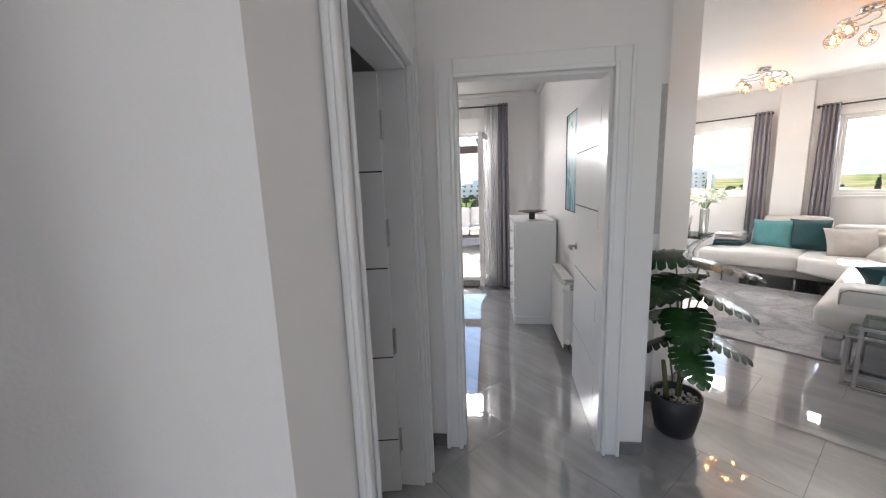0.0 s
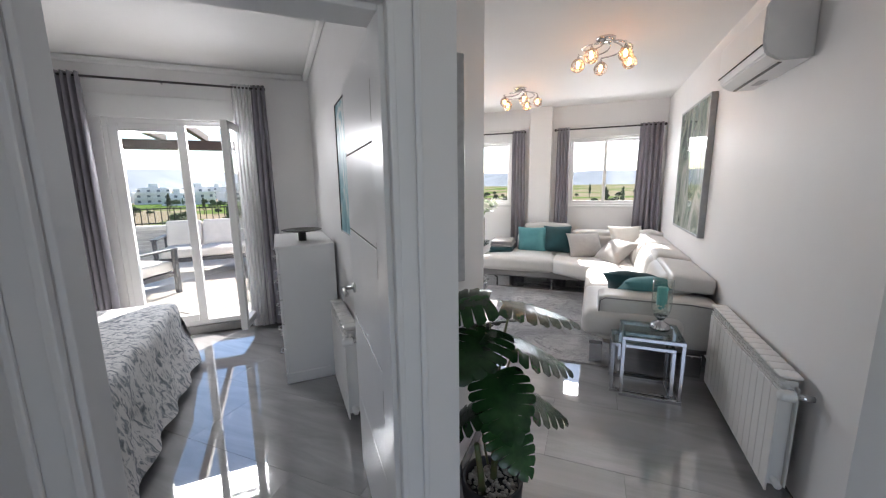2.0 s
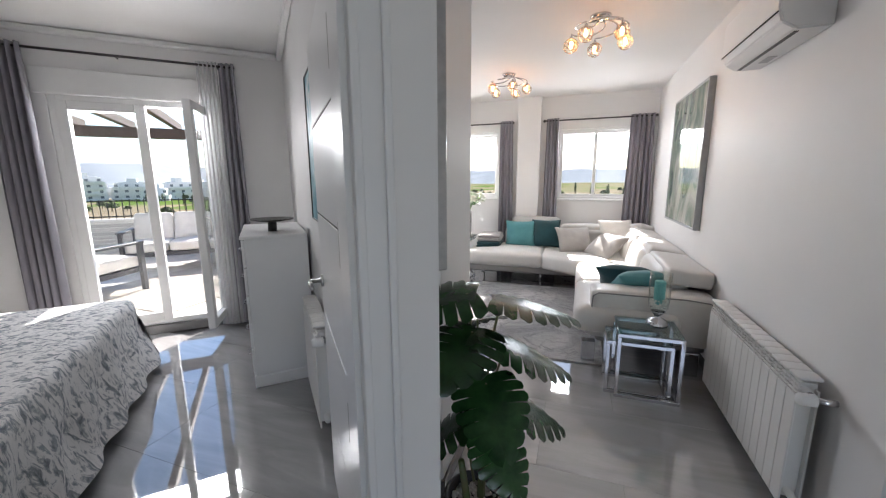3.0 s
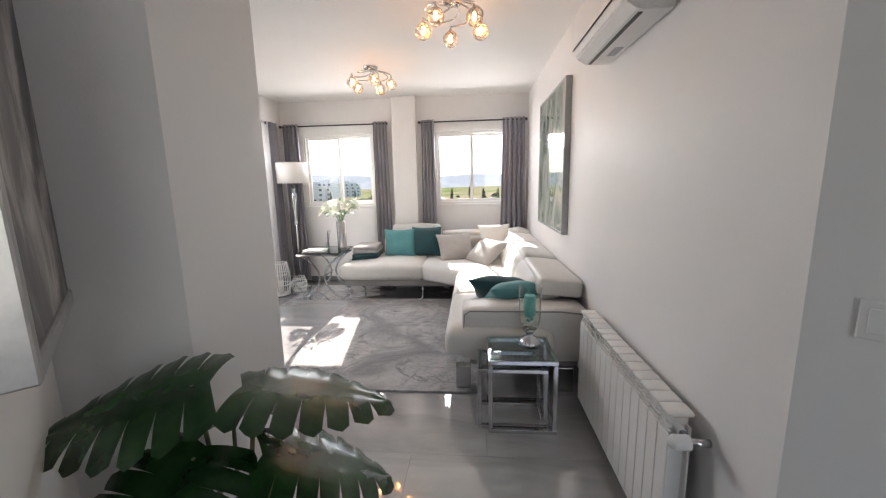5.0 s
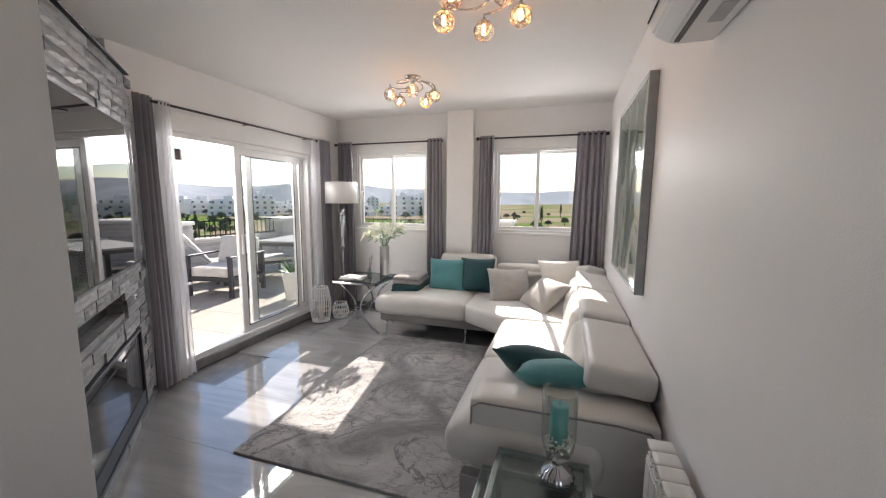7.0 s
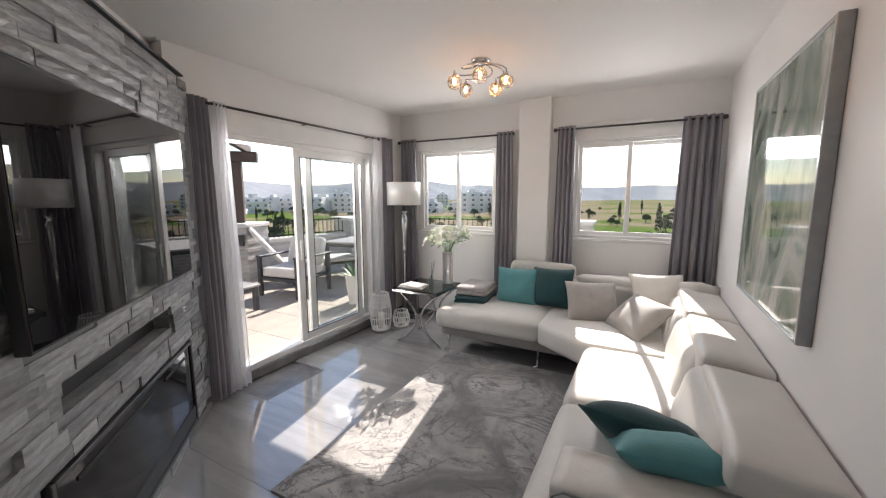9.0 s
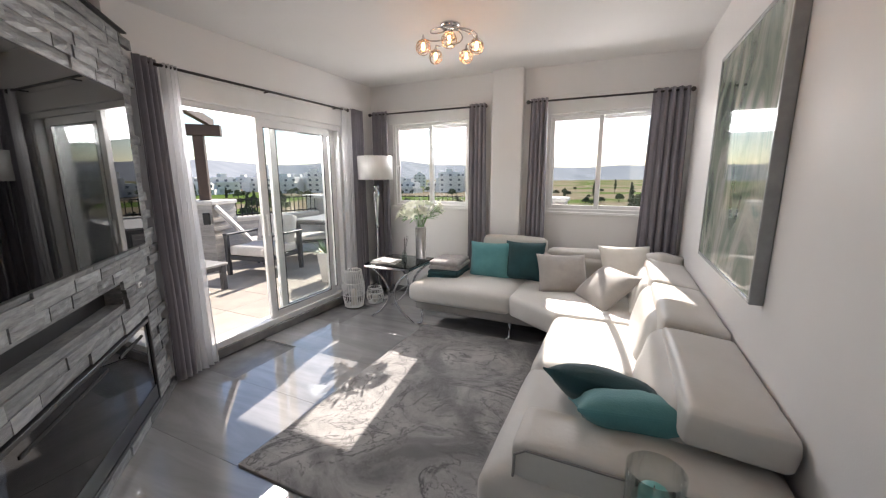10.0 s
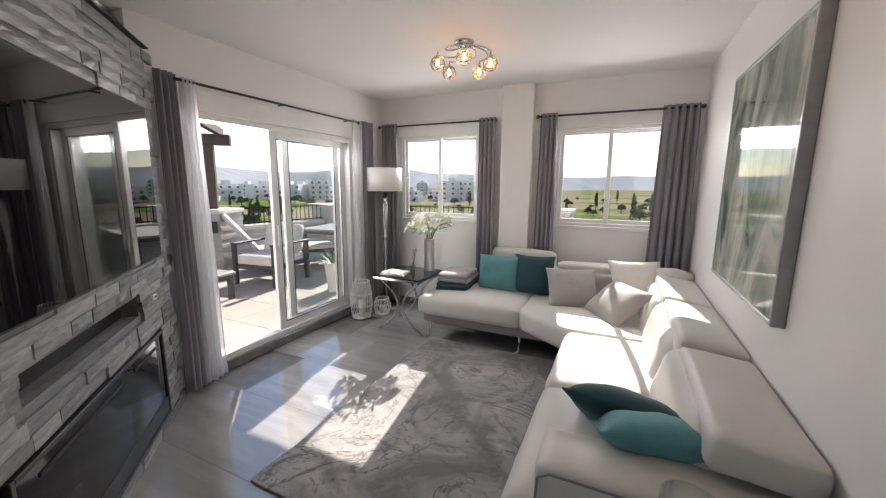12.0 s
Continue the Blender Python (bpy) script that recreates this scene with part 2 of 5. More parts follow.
def sheer_cloth():
    m = bpy.data.materials.new("white_sheer_voile")
    m.use_nodes = True
    nt = m.node_tree
    out = nt.nodes["Material Output"]
    b = nt.nodes["Principled BSDF"]
    b.inputs["Base Color"].default_value = (0.85, 0.85, 0.86, 1)
    b.inputs["Roughness"].default_value = 0.9
    tl = nt.nodes.new("ShaderNodeBsdfTranslucent")
    tl.inputs["Color"].default_value = (0.85, 0.85, 0.87, 1)
    m1 = nt.nodes.new("ShaderNodeMixShader")
    m1.inputs[0].default_value = 0.5
    tr = nt.nodes.new("ShaderNodeBsdfTransparent")
    m2 = nt.nodes.new("ShaderNodeMixShader")
    wv = node(nt, "ShaderNodeTexNoise", Scale=300.0)
    mr = node(nt, "ShaderNodeMapRange", To_Min=0.2, To_Max=0.55)
    nt.links.new(wv.outputs["Fac"], mr.inputs["Value"])
    nt.links.new(mr.outputs[0], m2.inputs[0])
    nt.links.new(b.outputs[0], m1.inputs[1])
    nt.links.new(tl.outputs[0], m1.inputs[2])
    nt.links.new(m1.outputs[0], m2.inputs[1])
    nt.links.new(tr.outputs[0], m2.inputs[2])
    nt.links.new(m2.outputs[0], out.inputs["Surface"])
    return m


SHEER = sheer_cloth()

# ---- the shell ----
YR, YL, XW = -0.09, 3.42, 9.50  # living room: right wall, sliding-door wall, window wall
UD, VA, VB, VL, UB = 3.93, 2.24, 2.13, 1.13, 7.30  # hall: door wall, wall beside the chimney, bedroom side, left wall, bedroom window wall
W1 = (2.08, 3.10, 1.13, 2.13)
W2 = (0.17, 1.20, 1.13, 2.13)
SL = (7.08, 8.91, 0.08, 2.06)

wall("wall_window", (XW, YR - 0.25), (XW, YL + 0.25), -0.13, 0, CEIL, [(W2[0] - YR + 0.25, W2[1] - YR + 0.25, W2[2], W2[3]), (W1[0] - YR + 0.25, W1[1] - YR + 0.25, W1[2], W1[3])], PAINT, "white painted wall with two sliding windows")
wall("wall_right", (4.935, YR), (XW, YR), -0.25, 0, CEIL, [], PAINT, "long smooth white painted living room wall")
wall("wall_sliding_door", (6.72, YL), (XW, YL), 0.26, 0, CEIL, [(SL[0] - 6.72, SL[1] - 6.72, SL[2], SL[3])], PAINT, "white painted wall round the terrace door")
structure("column_wall", B((9.40, XW, 1.45, 1.785, 0, CEIL), bevel=0.006), PAINT, "white painted pilaster between two windows", "pilaster")
# wall with the bedroom door, the wall between bedroom and living room, the angled pier
DV0, DV1, DH = 1.30, 2.03, 1.94
wall("wall_bedroom_door", uv(UD, VL - 1.3), uv(UD, VA), 0.12, 0, CEIL, [(DV0 - VL + 1.3, DV1 - VL + 1.3, 0, DH)], PAINT, "white painted hall wall with a bedroom doorway")
wall("wall_bedroom_side", uv(UD + 0.12, VA), uv(UB + 0.25, VA), VA - VB, 0, CEIL, [], PAINT, "white painted wall between bedroom and living room")
pier = [uv(4.45, VA), (4.905, 1.385), (5.34, 1.385), (5.34, 2.17)]
structure("wall_pier", prism([(p[0], p[1]) for p in pier], 0, CEIL), PAINT, "white painted angled pier beside the fireplace", "wall")
# hall
CU0, CU1, CH = 2.90, 3.64, 1.93
wall("wall_hall_left", uv(2.55, VL), uv(UD, VL), 0.12, 0, CEIL, [(CU0 - 2.55, CU1 - 2.55, 0, CH)], PAINT, "white painted hall wall with a closet doorway")
K = uv(2.55, VL)
wall("wall_hall_bend", (1.0, K.y), (K.x, K.y), 0.12, 0, CEIL, [], PAINT, "white painted hall wall")
wall("wall_hall_right", uv(1.4, 3.56), (4.935, YR), -0.2, 0, CEIL, [], PAINT, "white painted hall wall with a light switch")
E0 = uv(1.4, 3.51)
# unseen opening, added so fill light reaches the hall from behind the camera
wall("wall_hall_back", (1.0, K.y + 0.12), (1.0, E0.y - 0.2), -0.15, 0, CEIL, [(K.y + 0.12 - 0.27, K.y + 0.12 + 1.27, 0.38, 2.32)], PAINT, "plain white wall with an added light opening behind the hall")
wall("wall_hall_end", (1.0, E0.y), (E0.x + 0.1, E0.y), -0.15, 0, CEIL, [], PAINT, "plain white wall at the end of the hall")
# closet behind the left wall
wall("wall_closet", uv(2.2, -0.2), uv(UD, -0.2), 0.1, 0, CEIL, [], PAINT, "plain white closet wall")
wall("wall_closet_end", uv(2.2, VL - 0.12), uv(2.2, -0.2), 0.1, 0, CEIL, [], PAINT, "plain white closet wall")
# bedroom
BV0, BV1, BH = 0.36, 1.52, 2.11
VBL = -2.2
wall("wall_bedroom_window", uv(UB, VBL), uv(UB, VB), 0.25, 0, CEIL, [(BV0 - VBL, BV1 - VBL, 0.08, BH)], PAINT, "white painted bedroom wall with a terrace door")
wall("wall_bedroom_left", uv(UD, VBL), uv(UB, VBL), 0.2, 0, CEIL, [], PAINT, "plain white bedroom wall")
wall("wall_bedroom_back", uv(UD + 0.12, VBL), uv(UD + 0.12, VL - 1.3), -0.12, 0, CEIL, [], PAINT, "plain white bedroom wall")
# ceilings
structure("ceiling", B((0.9, XW + 0.28, -1.9, YL + 0.255, CEIL, CEIL + 0.2)), CEILING, "smooth white painted ceiling", "ceiling")
structure("ceiling_bedroom", B((UD - 2.0, UB + 0.25, -VB - 0.05, -VBL + 0.2, CEIL + 0.003, CEIL + 0.19), m=HALL), CEILING, "smooth white painted bedroom ceiling", "ceiling")
# screed below the tiles
structure("floor", B((0.9, XW + 0.1, -1.9, YL + 0.1, -0.25, -0.012)), SKIRT, "polished grey marble-look tile floor", "floor")
structure("floor_bedroom", B((UD - 2.0, UB + 0.1, -VB - 0.05, -VBL, -0.24, -0.016), m=HALL), SKIRT, "grey screed below the bedroom tiles", "floor")

# ---- windows and doors ----
def pane(name, bm, parent):
    ob = part(name, bm, GLASS, parent)
    ob.visible_shadow = False
    return ob


def frame_boxes(x0, x1, z0, z1, w, y0, y1):
    return [(x0, x0 + w, y0, y1, z0, z1), (x1 - w, x1, y0, y1, z0, z1), (x0 + w, x1 - w, y0, y1, z0, z0 + w), (x0 + w, x1 - w, y0, y1, z1 - w, z1)]


def handle_lever(parent, m):
    bm = B((-0.014, 0.014, -0.006, 0, -0.06, 0.06), bevel=0.003)
    tube([(0, 0, 0), (0, -0.04, 0), (0, -0.045, -0.1)], 0.008, 8, bm=bm)
    bm.transform(m)
    return part("handle", bm, PVC, parent, "white window lever handle", True)


def sliding_window(name, y0, y1, z0, z1):
    """Two-sash sliding window in the window wall; local x runs along -y, local y outwards."""
    m = Matrix(((0, 1, 0, XW), (-1, 0, 0, y1), (0, 0, 1, 0), (0, 0, 0, 1)))
    w = tagged(thing(name, m, "white plastic two-sash sliding window", "window"), kind="structure")
    L = y1 - y0
    part("window_frame", B(*frame_boxes(0, L, z0, z1, 0.03, 0.005, 0.10), bevel=0.004), PVC, w)
    h = L / 2
    for k, (a, b, d) in enumerate(((0.025, h + 0.022, 0.03), (h - 0.022, L - 0.025, 0.062))):
        s = part("sash", B(*frame_boxes(a, b, z0 + 0.025, z1 - 0.025, 0.044, d, d + 0.028), bevel=0.004), PVC, w)
        pane("pane", B((a + 0.04, b - 0.04, d + 0.012, d + 0.016, z0 + 0.065, z1 - 0.065)), s)
    handle_lever(w, Matrix.Translation((0.065, 0.028, (z0 + z1) / 2)))
    part("shutter_box", B((-0.05, L + 0.05, -0.022, 0.0, z1 + 0.0, z1 + 0.17), bevel=0.006), PVC, w, "white roller shutter box cover")
    part("window_sill", B((-0.03, L + 0.03, -0.03, 0.004, z0 - 0.03, z0), bevel=0.005), PVC, w)
    return w


sliding_window("window_1", *W1)
sliding_window("window_2", *W2)


def terrace_slider():
    m = Matrix.Translation((SL[0], YL, 0))
    d = tagged(thing("door_1", m, "white plastic sliding terrace door, half open", "sliding door"), kind="structure")
    L = SL[1] - SL[0]
    z0, z1 = SL[2], SL[3]
    part("door_frame", B(*frame_boxes(0, L, z0, z1, 0.05, 0.01, 0.15), bevel=0.004), PVC, d)
    part("threshold", B((-0.1, L + 0.06, -0.02, 0.01, 0.0, z0), bevel=0.004), SKIRT, d, "grey tile upstand below the door")
    for a, b, y in ((0.70, 1.62, 0.035), (0.88, L - 0.045, 0.085)):
        s = part("sash", B(*frame_boxes(a, b, z0 + 0.045, z1 - 0.045, 0.075, y, y + 0.04), bevel=0.004), PVC, d)
        pane("pane", B((a + 0.07, b - 0.07, y + 0.018, y + 0.023, z0 + 0.115, z1 - 0.115)), s)
        part("rubber_seal", B(*frame_boxes(a + 0.072, b - 0.072, z0 + 0.117, z1 - 0.117, 0.008, y - 0.002, y + 0.003)), BLACK, s)
    part("pull_handle", B((0.725, 0.75, 0.015, 0.035, 0.95, 1.15), bevel=0.006), PVC, d)
    part("shutter_box", B((-0.06, L + 0.06, -0.02, 0.0, z1, z1 + 0.16), bevel=0.006), PVC, d, "white roller shutter box cover")


terrace_slider()


def bedroom_terrace_door():
    m = HALL @ Matrix.Translation((UB, 0, 0))
    d = tagged(thing("door_2", HALL @ Matrix.Translation((UB, 0, 0)), "white double-leaf glazed bedroom terrace door, one leaf open", "terrace door"), kind="structure")
    R = Matrix(((0, 1, 0, 0), (-1, 0, 0, 0), (0, 0, 1, 0), (0, 0, 0, 1)))  # local x is v, local y is u
    z0, z1 = 0.08, BH
    part("door_frame", B(*frame_boxes(BV0, BV1, z0, z1, 0.05, 0.02, 0.10), bevel=0.004, m=R), PVC, d)
    part("threshold", B((BV0 - 0.1, BV1 + 0.1, -0.02, 0.02, 0.0, z0), bevel=0.004, m=R), SKIRT, d, "grey tile upstand below the door")
    mid = (BV0 + BV1) / 2 + 0.05
    s = part("leaf", B(*frame_boxes(BV0 + 0.04, mid, z0 + 0.04, z1 - 0.04, 0.075, 0.015, 0.075), bevel=0.005, m=R), PVC, d)
    pane("pane", B((BV0 + 0.11, mid - 0.07, 0.04, 0.045, z0 + 0.11, z1 - 0.11), m=R), s)
    O = R @ Matrix.Translation((BV1 - 0.05, 0.015, 0)) @ Matrix.Rotation(radians(80), 4, 'Z')
    w = BV1 - 0.05 - mid
    s2 = part("leaf", B(*frame_boxes(-w, 0, z0 + 0.04, z1 - 0.04, 0.075, 0.0, 0.06), bevel=0.005, m=O), PVC, d, "inward opened glazed leaf")
    pane("pane", B((-w + 0.07, -0.07, 0.03, 0.035, z0 + 0.11, z1 - 0.11), m=O), s2)
    handle_lever(s2, O @ Matrix.Translation((-w + 0.04, 0.0, 1.1)))
    part("shutter_box", B((BV0 - 0.08, BV1 + 0.08, -0.02, 0.0, z1, z1 + 0.2), bevel=0.006, m=R), PVC, d, "white roller shutter box cover")


bedroom_terrace_door()


def architrave(name, m, x0, x1, z1, label, depth=0.12, w=0.09):
    """A moulded white casing round a doorway; local x along the wall, local y into it."""
    t = tagged(thing(name, m, label, "door frame"), kind="structure")
    for side, boxes in (("jamb", [(x0 - w, x0, -0.022, 0.0, 0, z1 + w)]), ("jamb", [(x1, x1 + w, -0.022, 0, 0, z1 + w)]), ("head", [(x0, x1, -0.022, 0, z1, z1 + w)])):
        part(side, B(*boxes, bevel=0.008, seg=2), GLOSSWHITE, t)
    for boxes in ([(x0 - 0.022, x0, -0.032, -0.021, 0, z1 + 0.022)], [(x1, x1 + 0.022, -0.032, -0.021, 0, z1 + 0.022)], [(x0, x1, -0.032, -0.021, z1, z1 + 0.022)], [(x0 - w, x0 - w + 0.02, -0.034, -0.021, 0, z1 + w)], [(x1 + w - 0.02, x1 + w, -0.034, -0.021, 0, z1 + w)]):
        part("bead", B(*boxes, bevel=0.005, seg=2), GLOSSWHITE, t)
    for boxes in ([(x0 - 0.001, x0 + 0.015, 0, depth, 0, z1)], [(x1 - 0.015, x1 + 0.001, 0, depth, 0, z1)], [(x0 + 0.015, x1 - 0.015, 0, depth, z1 - 0.015, z1 + 0.001)]):
        part("lining", B(*boxes, bevel=0.002), GLOSSWHITE, t)
    return t


RV = HALL @ Matrix(((0, 1, 0, 0), (-1, 0, 0, 0), (0, 0, 1, 0), (0, 0, 0, 1)))  # local x is v, local y is u
architrave("door_frame_1", RV @ Matrix.Translation((0, UD, 0)), DV0, DV1, DH, "white moulded casing of the bedroom doorway")
architrave("door_frame_2", HALL @ Matrix.Translation((0, -VL, 0)), CU0, CU1, CH, "white moulded casing of the closet doorway")


def panel_door(name, m, w, h, grooves, label, handle=True):
    """A flush door leaf with routed horizontal grooves; the hinge edge at local x = 0, its face towards -y."""
    d = tagged(thing(name, m, label, "door"), kind="structure")
    part("leaf", B((0.002, w, 0.004, 0.036, 0.008, h), bevel=0.002), GLOSSWHITE, d)
    zs = [0.008] + grooves + [h]
    for a, b in zip(zs, zs[1:]):
        part("panel", B((0.002, w, 0.0, 0.005, a + (0.003 if a > 0.01 else 0), b - (0.003 if b < h else 0)), bevel=0.0015), GLOSSWHITE, d)
        part("panel", B((0.002, w, 0.035, 0.040, a + (0.003 if a > 0.01 else 0), b - (0.003 if b < h else 0)), bevel=0.0015), GLOSSWHITE, d)
    for z in grooves:
        part("groove", B((0.004, w - 0.002, 0.0018, 0.0042, z - 0.0032, z + 0.0032)), DARK, d)
        part("groove", B((0.004, w - 0.002, 0.0358, 0.0382, z - 0.0032, z + 0.0032)), DARK, d)
    for z in (0.25, 0.75, 1.25, h - 0.2):
        bm = B((-0.0005, 0.0015, 0.004, 0.036, z - 0.06, z + 0.06), bevel=0.0005)
        tube([(-0.004, -0.004, z - 0.06), (-0.004, -0.004, z + 0.06)], 0.007, 8, bm=bm)
        part("hinge", bm, STEEL, d, "steel butt hinge")
    if handle:
        bm = lathe([(0.026, 0), (0.026, 0.008), (0.009, 0.012), (0.009, 0.05)], 16, m=Matrix.Translation((w - 0.07, 0.0, 1.0)) @ Matrix.Rotation(radians(90), 4, 'X'))
        tube([(w - 0.07, -0.05, 1.0), (w - 0.09, -0.055, 1.0), (w - 0.19, -0.052, 1.0)], 0.009, 8, bm=bm)
        part("door_handle", bm, STEEL, d, "brushed steel lever handle", True)
    return d


# bedroom door stands open along the bedroom's wall; the closet door opens inwards
panel_door("door_3", HALL @ Matrix.Translation((UD + 0.12, -(DV1 - 0.005), 0)) @ Matrix.Rotation(radians(-2.5), 4, 'Z') @ Matrix.Diagonal((1, -1, 1, 1)), 0.71, DH - 0.01, [0.42, 0.85, 1.28, 1.62], "white flush bedroom door with routed grooves, standing open")
panel_door("door_4", HALL @ Matrix.Translation((CU1 - 0.02, -(VL - 0.11), 0)) @ Matrix.Rotation(radians(100), 4, 'Z') @ Matrix.Diagonal((1, -1, 1, 1)) @ Matrix.Diagonal((1, -1, 1, 1)), 0.72, CH - 0.03, [0.28, 0.69, 1.10, 1.51], "white flush closet door with dark routed grooves, ajar", False)


def skirting(name, p0, p1, side=1, h=0.07):
    """A tile upstand along the foot of a wall."""
    p0, p1 = Vector(p0).to_2d(), Vector(p1).to_2d()
    L = (p1 - p0).length
    d = (p1 - p0) / L
    m = Matrix(((d.x, -d.y, 0, p0.x), (d.y, d.x, 0, p0.y), (0, 0, 1, 0), (0, 0, 0, 1)))
    structure(name, B((0, L, 0, -0.012 * side, 0, h), bevel=0.002, m=m), SKIRT, "grey polished tile skirting", "skirting")


skirting("baseboard_1", (4.955, YR), (XW, YR), -1)
skirting("baseboard_2", (XW, YR), (XW, 1.45), -1)
skirting("baseboard_3", (XW, 1.785), (XW, YL), -1)
skirting("baseboard_4", (8.98, YL), (XW, YL), 1)
skirting("baseboard_5", uv(UD, DV1 + 0.09), uv(UD, VA), 1)
skirting("baseboard_6", uv(UD, VA), uv(4.45, VA), 1)
skirting("baseboard_7", uv(4.45, VA), (4.905, 1.385), 1)
skirting("baseboard_8", (4.905, 1.385), (5.34, 1.385), 1)
skirting("baseboard_9", uv(UD, VL), uv(UD, DV0 - 0.09), 1)
skirting("baseboard_10", uv(UD + 0.12, VB), uv(UB, VB), -1)
skirting("baseboard_11", uv(UB, BV1 + 0.1), uv(UB, VB), 1)
skirting("baseboard_12", uv(CU1 + 0.09, VL), uv(UD, VL), 1)
# coving of the bedroom
structure("trim_coving", B((UD + 0.12, UB, -VB, -VB + 0.05, CEIL - 0.05, CEIL), (UB - 0.05, UB, -VB + 0.05, -VBL, CEIL - 0.05, CEIL), bevel=0.012, m=HALL), CEILING, "white plaster ceiling coving", "coving")


# ---- curtains ----
def curtain(name, p0, p1, z0, z1, folds, amp, material, label, spread=1.0, seed=0):
    """A gathered hanging cloth between two places of the plan, fuller at the foot."""
    p0, p1 = Vector(p0).to_2d(), Vector(p1).to_2d()
    L = (p1 - p0).length
    d = (p1 - p0) / L
    nrm = Vector((-d.y, d.x))
    c = (p0 + p1) / 2
    bm = bmesh.new()
    cols, rows = folds * 10, 22
    grid = []
    for j in range(rows + 1):
        f = j / rows
        z = z1 + (z0 - z1) * f
        row = []
        for i in range(cols + 1):
            s = i / cols
            ph = 2 * math.pi * folds * s
            a = amp * (0.75 + 0.45 * f) * (0.8 + 0.35 * math.sin(seed + 3.1 * s * folds * 0.4))
            off = a * math.sin(ph + 0.5 * f * math.sin(seed + 5 * s)) + 0.012 * f * noise.noise(Vector((s * 6 + seed, f * 3, seed)))
            along = (s - 0.5) * L * (1 + (spread - 1) * f) + 0.012 * f * math.sin(2 * ph + seed)
            q = c + d * along + nrm * off
            row.append(bm.verts.new((q.x, q.y, z)))
        grid.append(row)
    for A, C in zip(grid, grid[1:]):
        for i in range(cols):
            bm.faces.new((A[i], A[i + 1], C[i + 1], C[i]))
    top = new(name)
    ob = part("cloth", bm, material, None, "", True)
    bpy.data.objects.remove(top)
    ob.name = name
    if material is not SHEER:
        so = ob.modifiers.new("thickness", 'SOLIDIFY')
        so.thickness = 0.004
    return tagged(ob, label, "curtain", "curtains")


def curtain_rod(p0, p1, z, wall_normal, label="dark metal curtain rod with round finials"):
    p0, p1 = Vector((*p0, z)), Vector((*p1, z))
    t = thing("curtain_rod", Matrix.Translation((p0 + p1) / 2), label, "curtain rod", "curtain rods")
    mid = (p0 + p1) / 2
    part("rod", tube([p0 - mid, p1 - mid], 0.010, 10), BRONZE, t, "", True)
    d = (p1 - p0).normalized()
    for p, s in ((p0, -1), (p1, 1)):
        e = p - mid + d * s * 0.02
        part("finial", lathe([(0, -0.022), (0.016, -0.015), (0.021, 0), (0.016, 0.015), (0, 0.022)], 12, m=Matrix.Translation(e)), BRONZE, t, "", True)
    n = Vector((*wall_normal, 0))
    for f in (0.06, 0.5, 0.94):
        q = p0 + (p1 - p0) * f - mid
        part("bracket", tube([q, q + n * 0.085], 0.006, 8), BRONZE, t)


RX = XW - 0.085
curtain_rod((RX, 3.36), (RX, 1.88), 2.25, (1, 0))
curtain_rod((RX, 1.38), (RX, -0.03), 2.25, (1, 0))
curtain("curtain", (RX, 3.35), (RX, 3.13), 0.03, 2.28, 4, 0.035, CURTAIN, "grey eyelet curtain drawn aside at the window", 1.2, 1)
curtain("curtain", (RX, 2.05), (RX, 1.86), 0.03, 2.28, 4, 0.035, CURTAIN, "grey eyelet curtain drawn aside at the window", 1.25, 2)
curtain("curtain", (RX, 1.37), (RX, 1.20), 0.03, 2.28, 4, 0.032, CURTAIN, "grey eyelet curtain drawn aside at the window", 1.3, 3)
curtain("curtain", (RX, 0.26), (RX, -0.03), 0.03, 2.28, 5, 0.035, CURTAIN, "grey eyelet curtain drawn aside in the corner", 1.25, 4)
RY = YL - 0.10
curtain_rod((6.84, RY), (8.88, RY), 2.23, (0, 1))
curtain("curtain", (6.79, RY - 0.03), (6.94, RY + 0.02), 0.03, 2.26, 4, 0.04, CURTAIN, "grey curtain drawn aside by the terrace door", 1.15, 5)
curtain("sheer_curtain", (6.96, RY), (7.07, RY), 0.03, 2.25, 4, 0.03, SHEER, "white sheer voile curtain by the terrace door", 1.9, 6)
curtain("sheer_curtain", (8.80, RY), (8.95, RY), 0.03, 2.25, 5, 0.02, SHEER, "white sheer voile curtain by the terrace door", 1.05, 7)
curtain("curtain", (8.97, RY), (9.16, RY), 0.03, 2.26, 4, 0.04, CURTAIN, "grey curtain drawn aside by the terrace door", 1.1, 8)
ub = UB - 0.1
curtain_rod(tuple(uv(ub, 0.04)[:2]), tuple(uv(ub, 1.68)[:2]), 2.42, (Q, Q))
curtain("curtain", uv(ub, 0.06), uv(ub, 0.30), 0.03, 2.45, 5, 0.045, CURTAIN, "grey eyelet curtain at the bedroom terrace door", 1.15, 9)
curtain("sheer_curtain", uv(ub, 1.42), uv(ub, 1.58), 0.03, 2.45, 5, 0.03, SHEER, "white sheer voile curtain in the bedroom", 1.1, 10)
curtain("curtain", uv(ub, 1.59), uv(ub, 1.71), 0.03, 2.45, 3, 0.04, CURTAIN, "grey eyelet curtain at the bedroom terrace door", 1.6, 11)


# ---- sofa ----
def mv(x, y, z, rx=0, ry=0, rz=0):
    return pose(x, y, z, rx, ry, rz)


PIPING = mat("grey_piping", (0.25, 0.24, 0.24), 0.6)


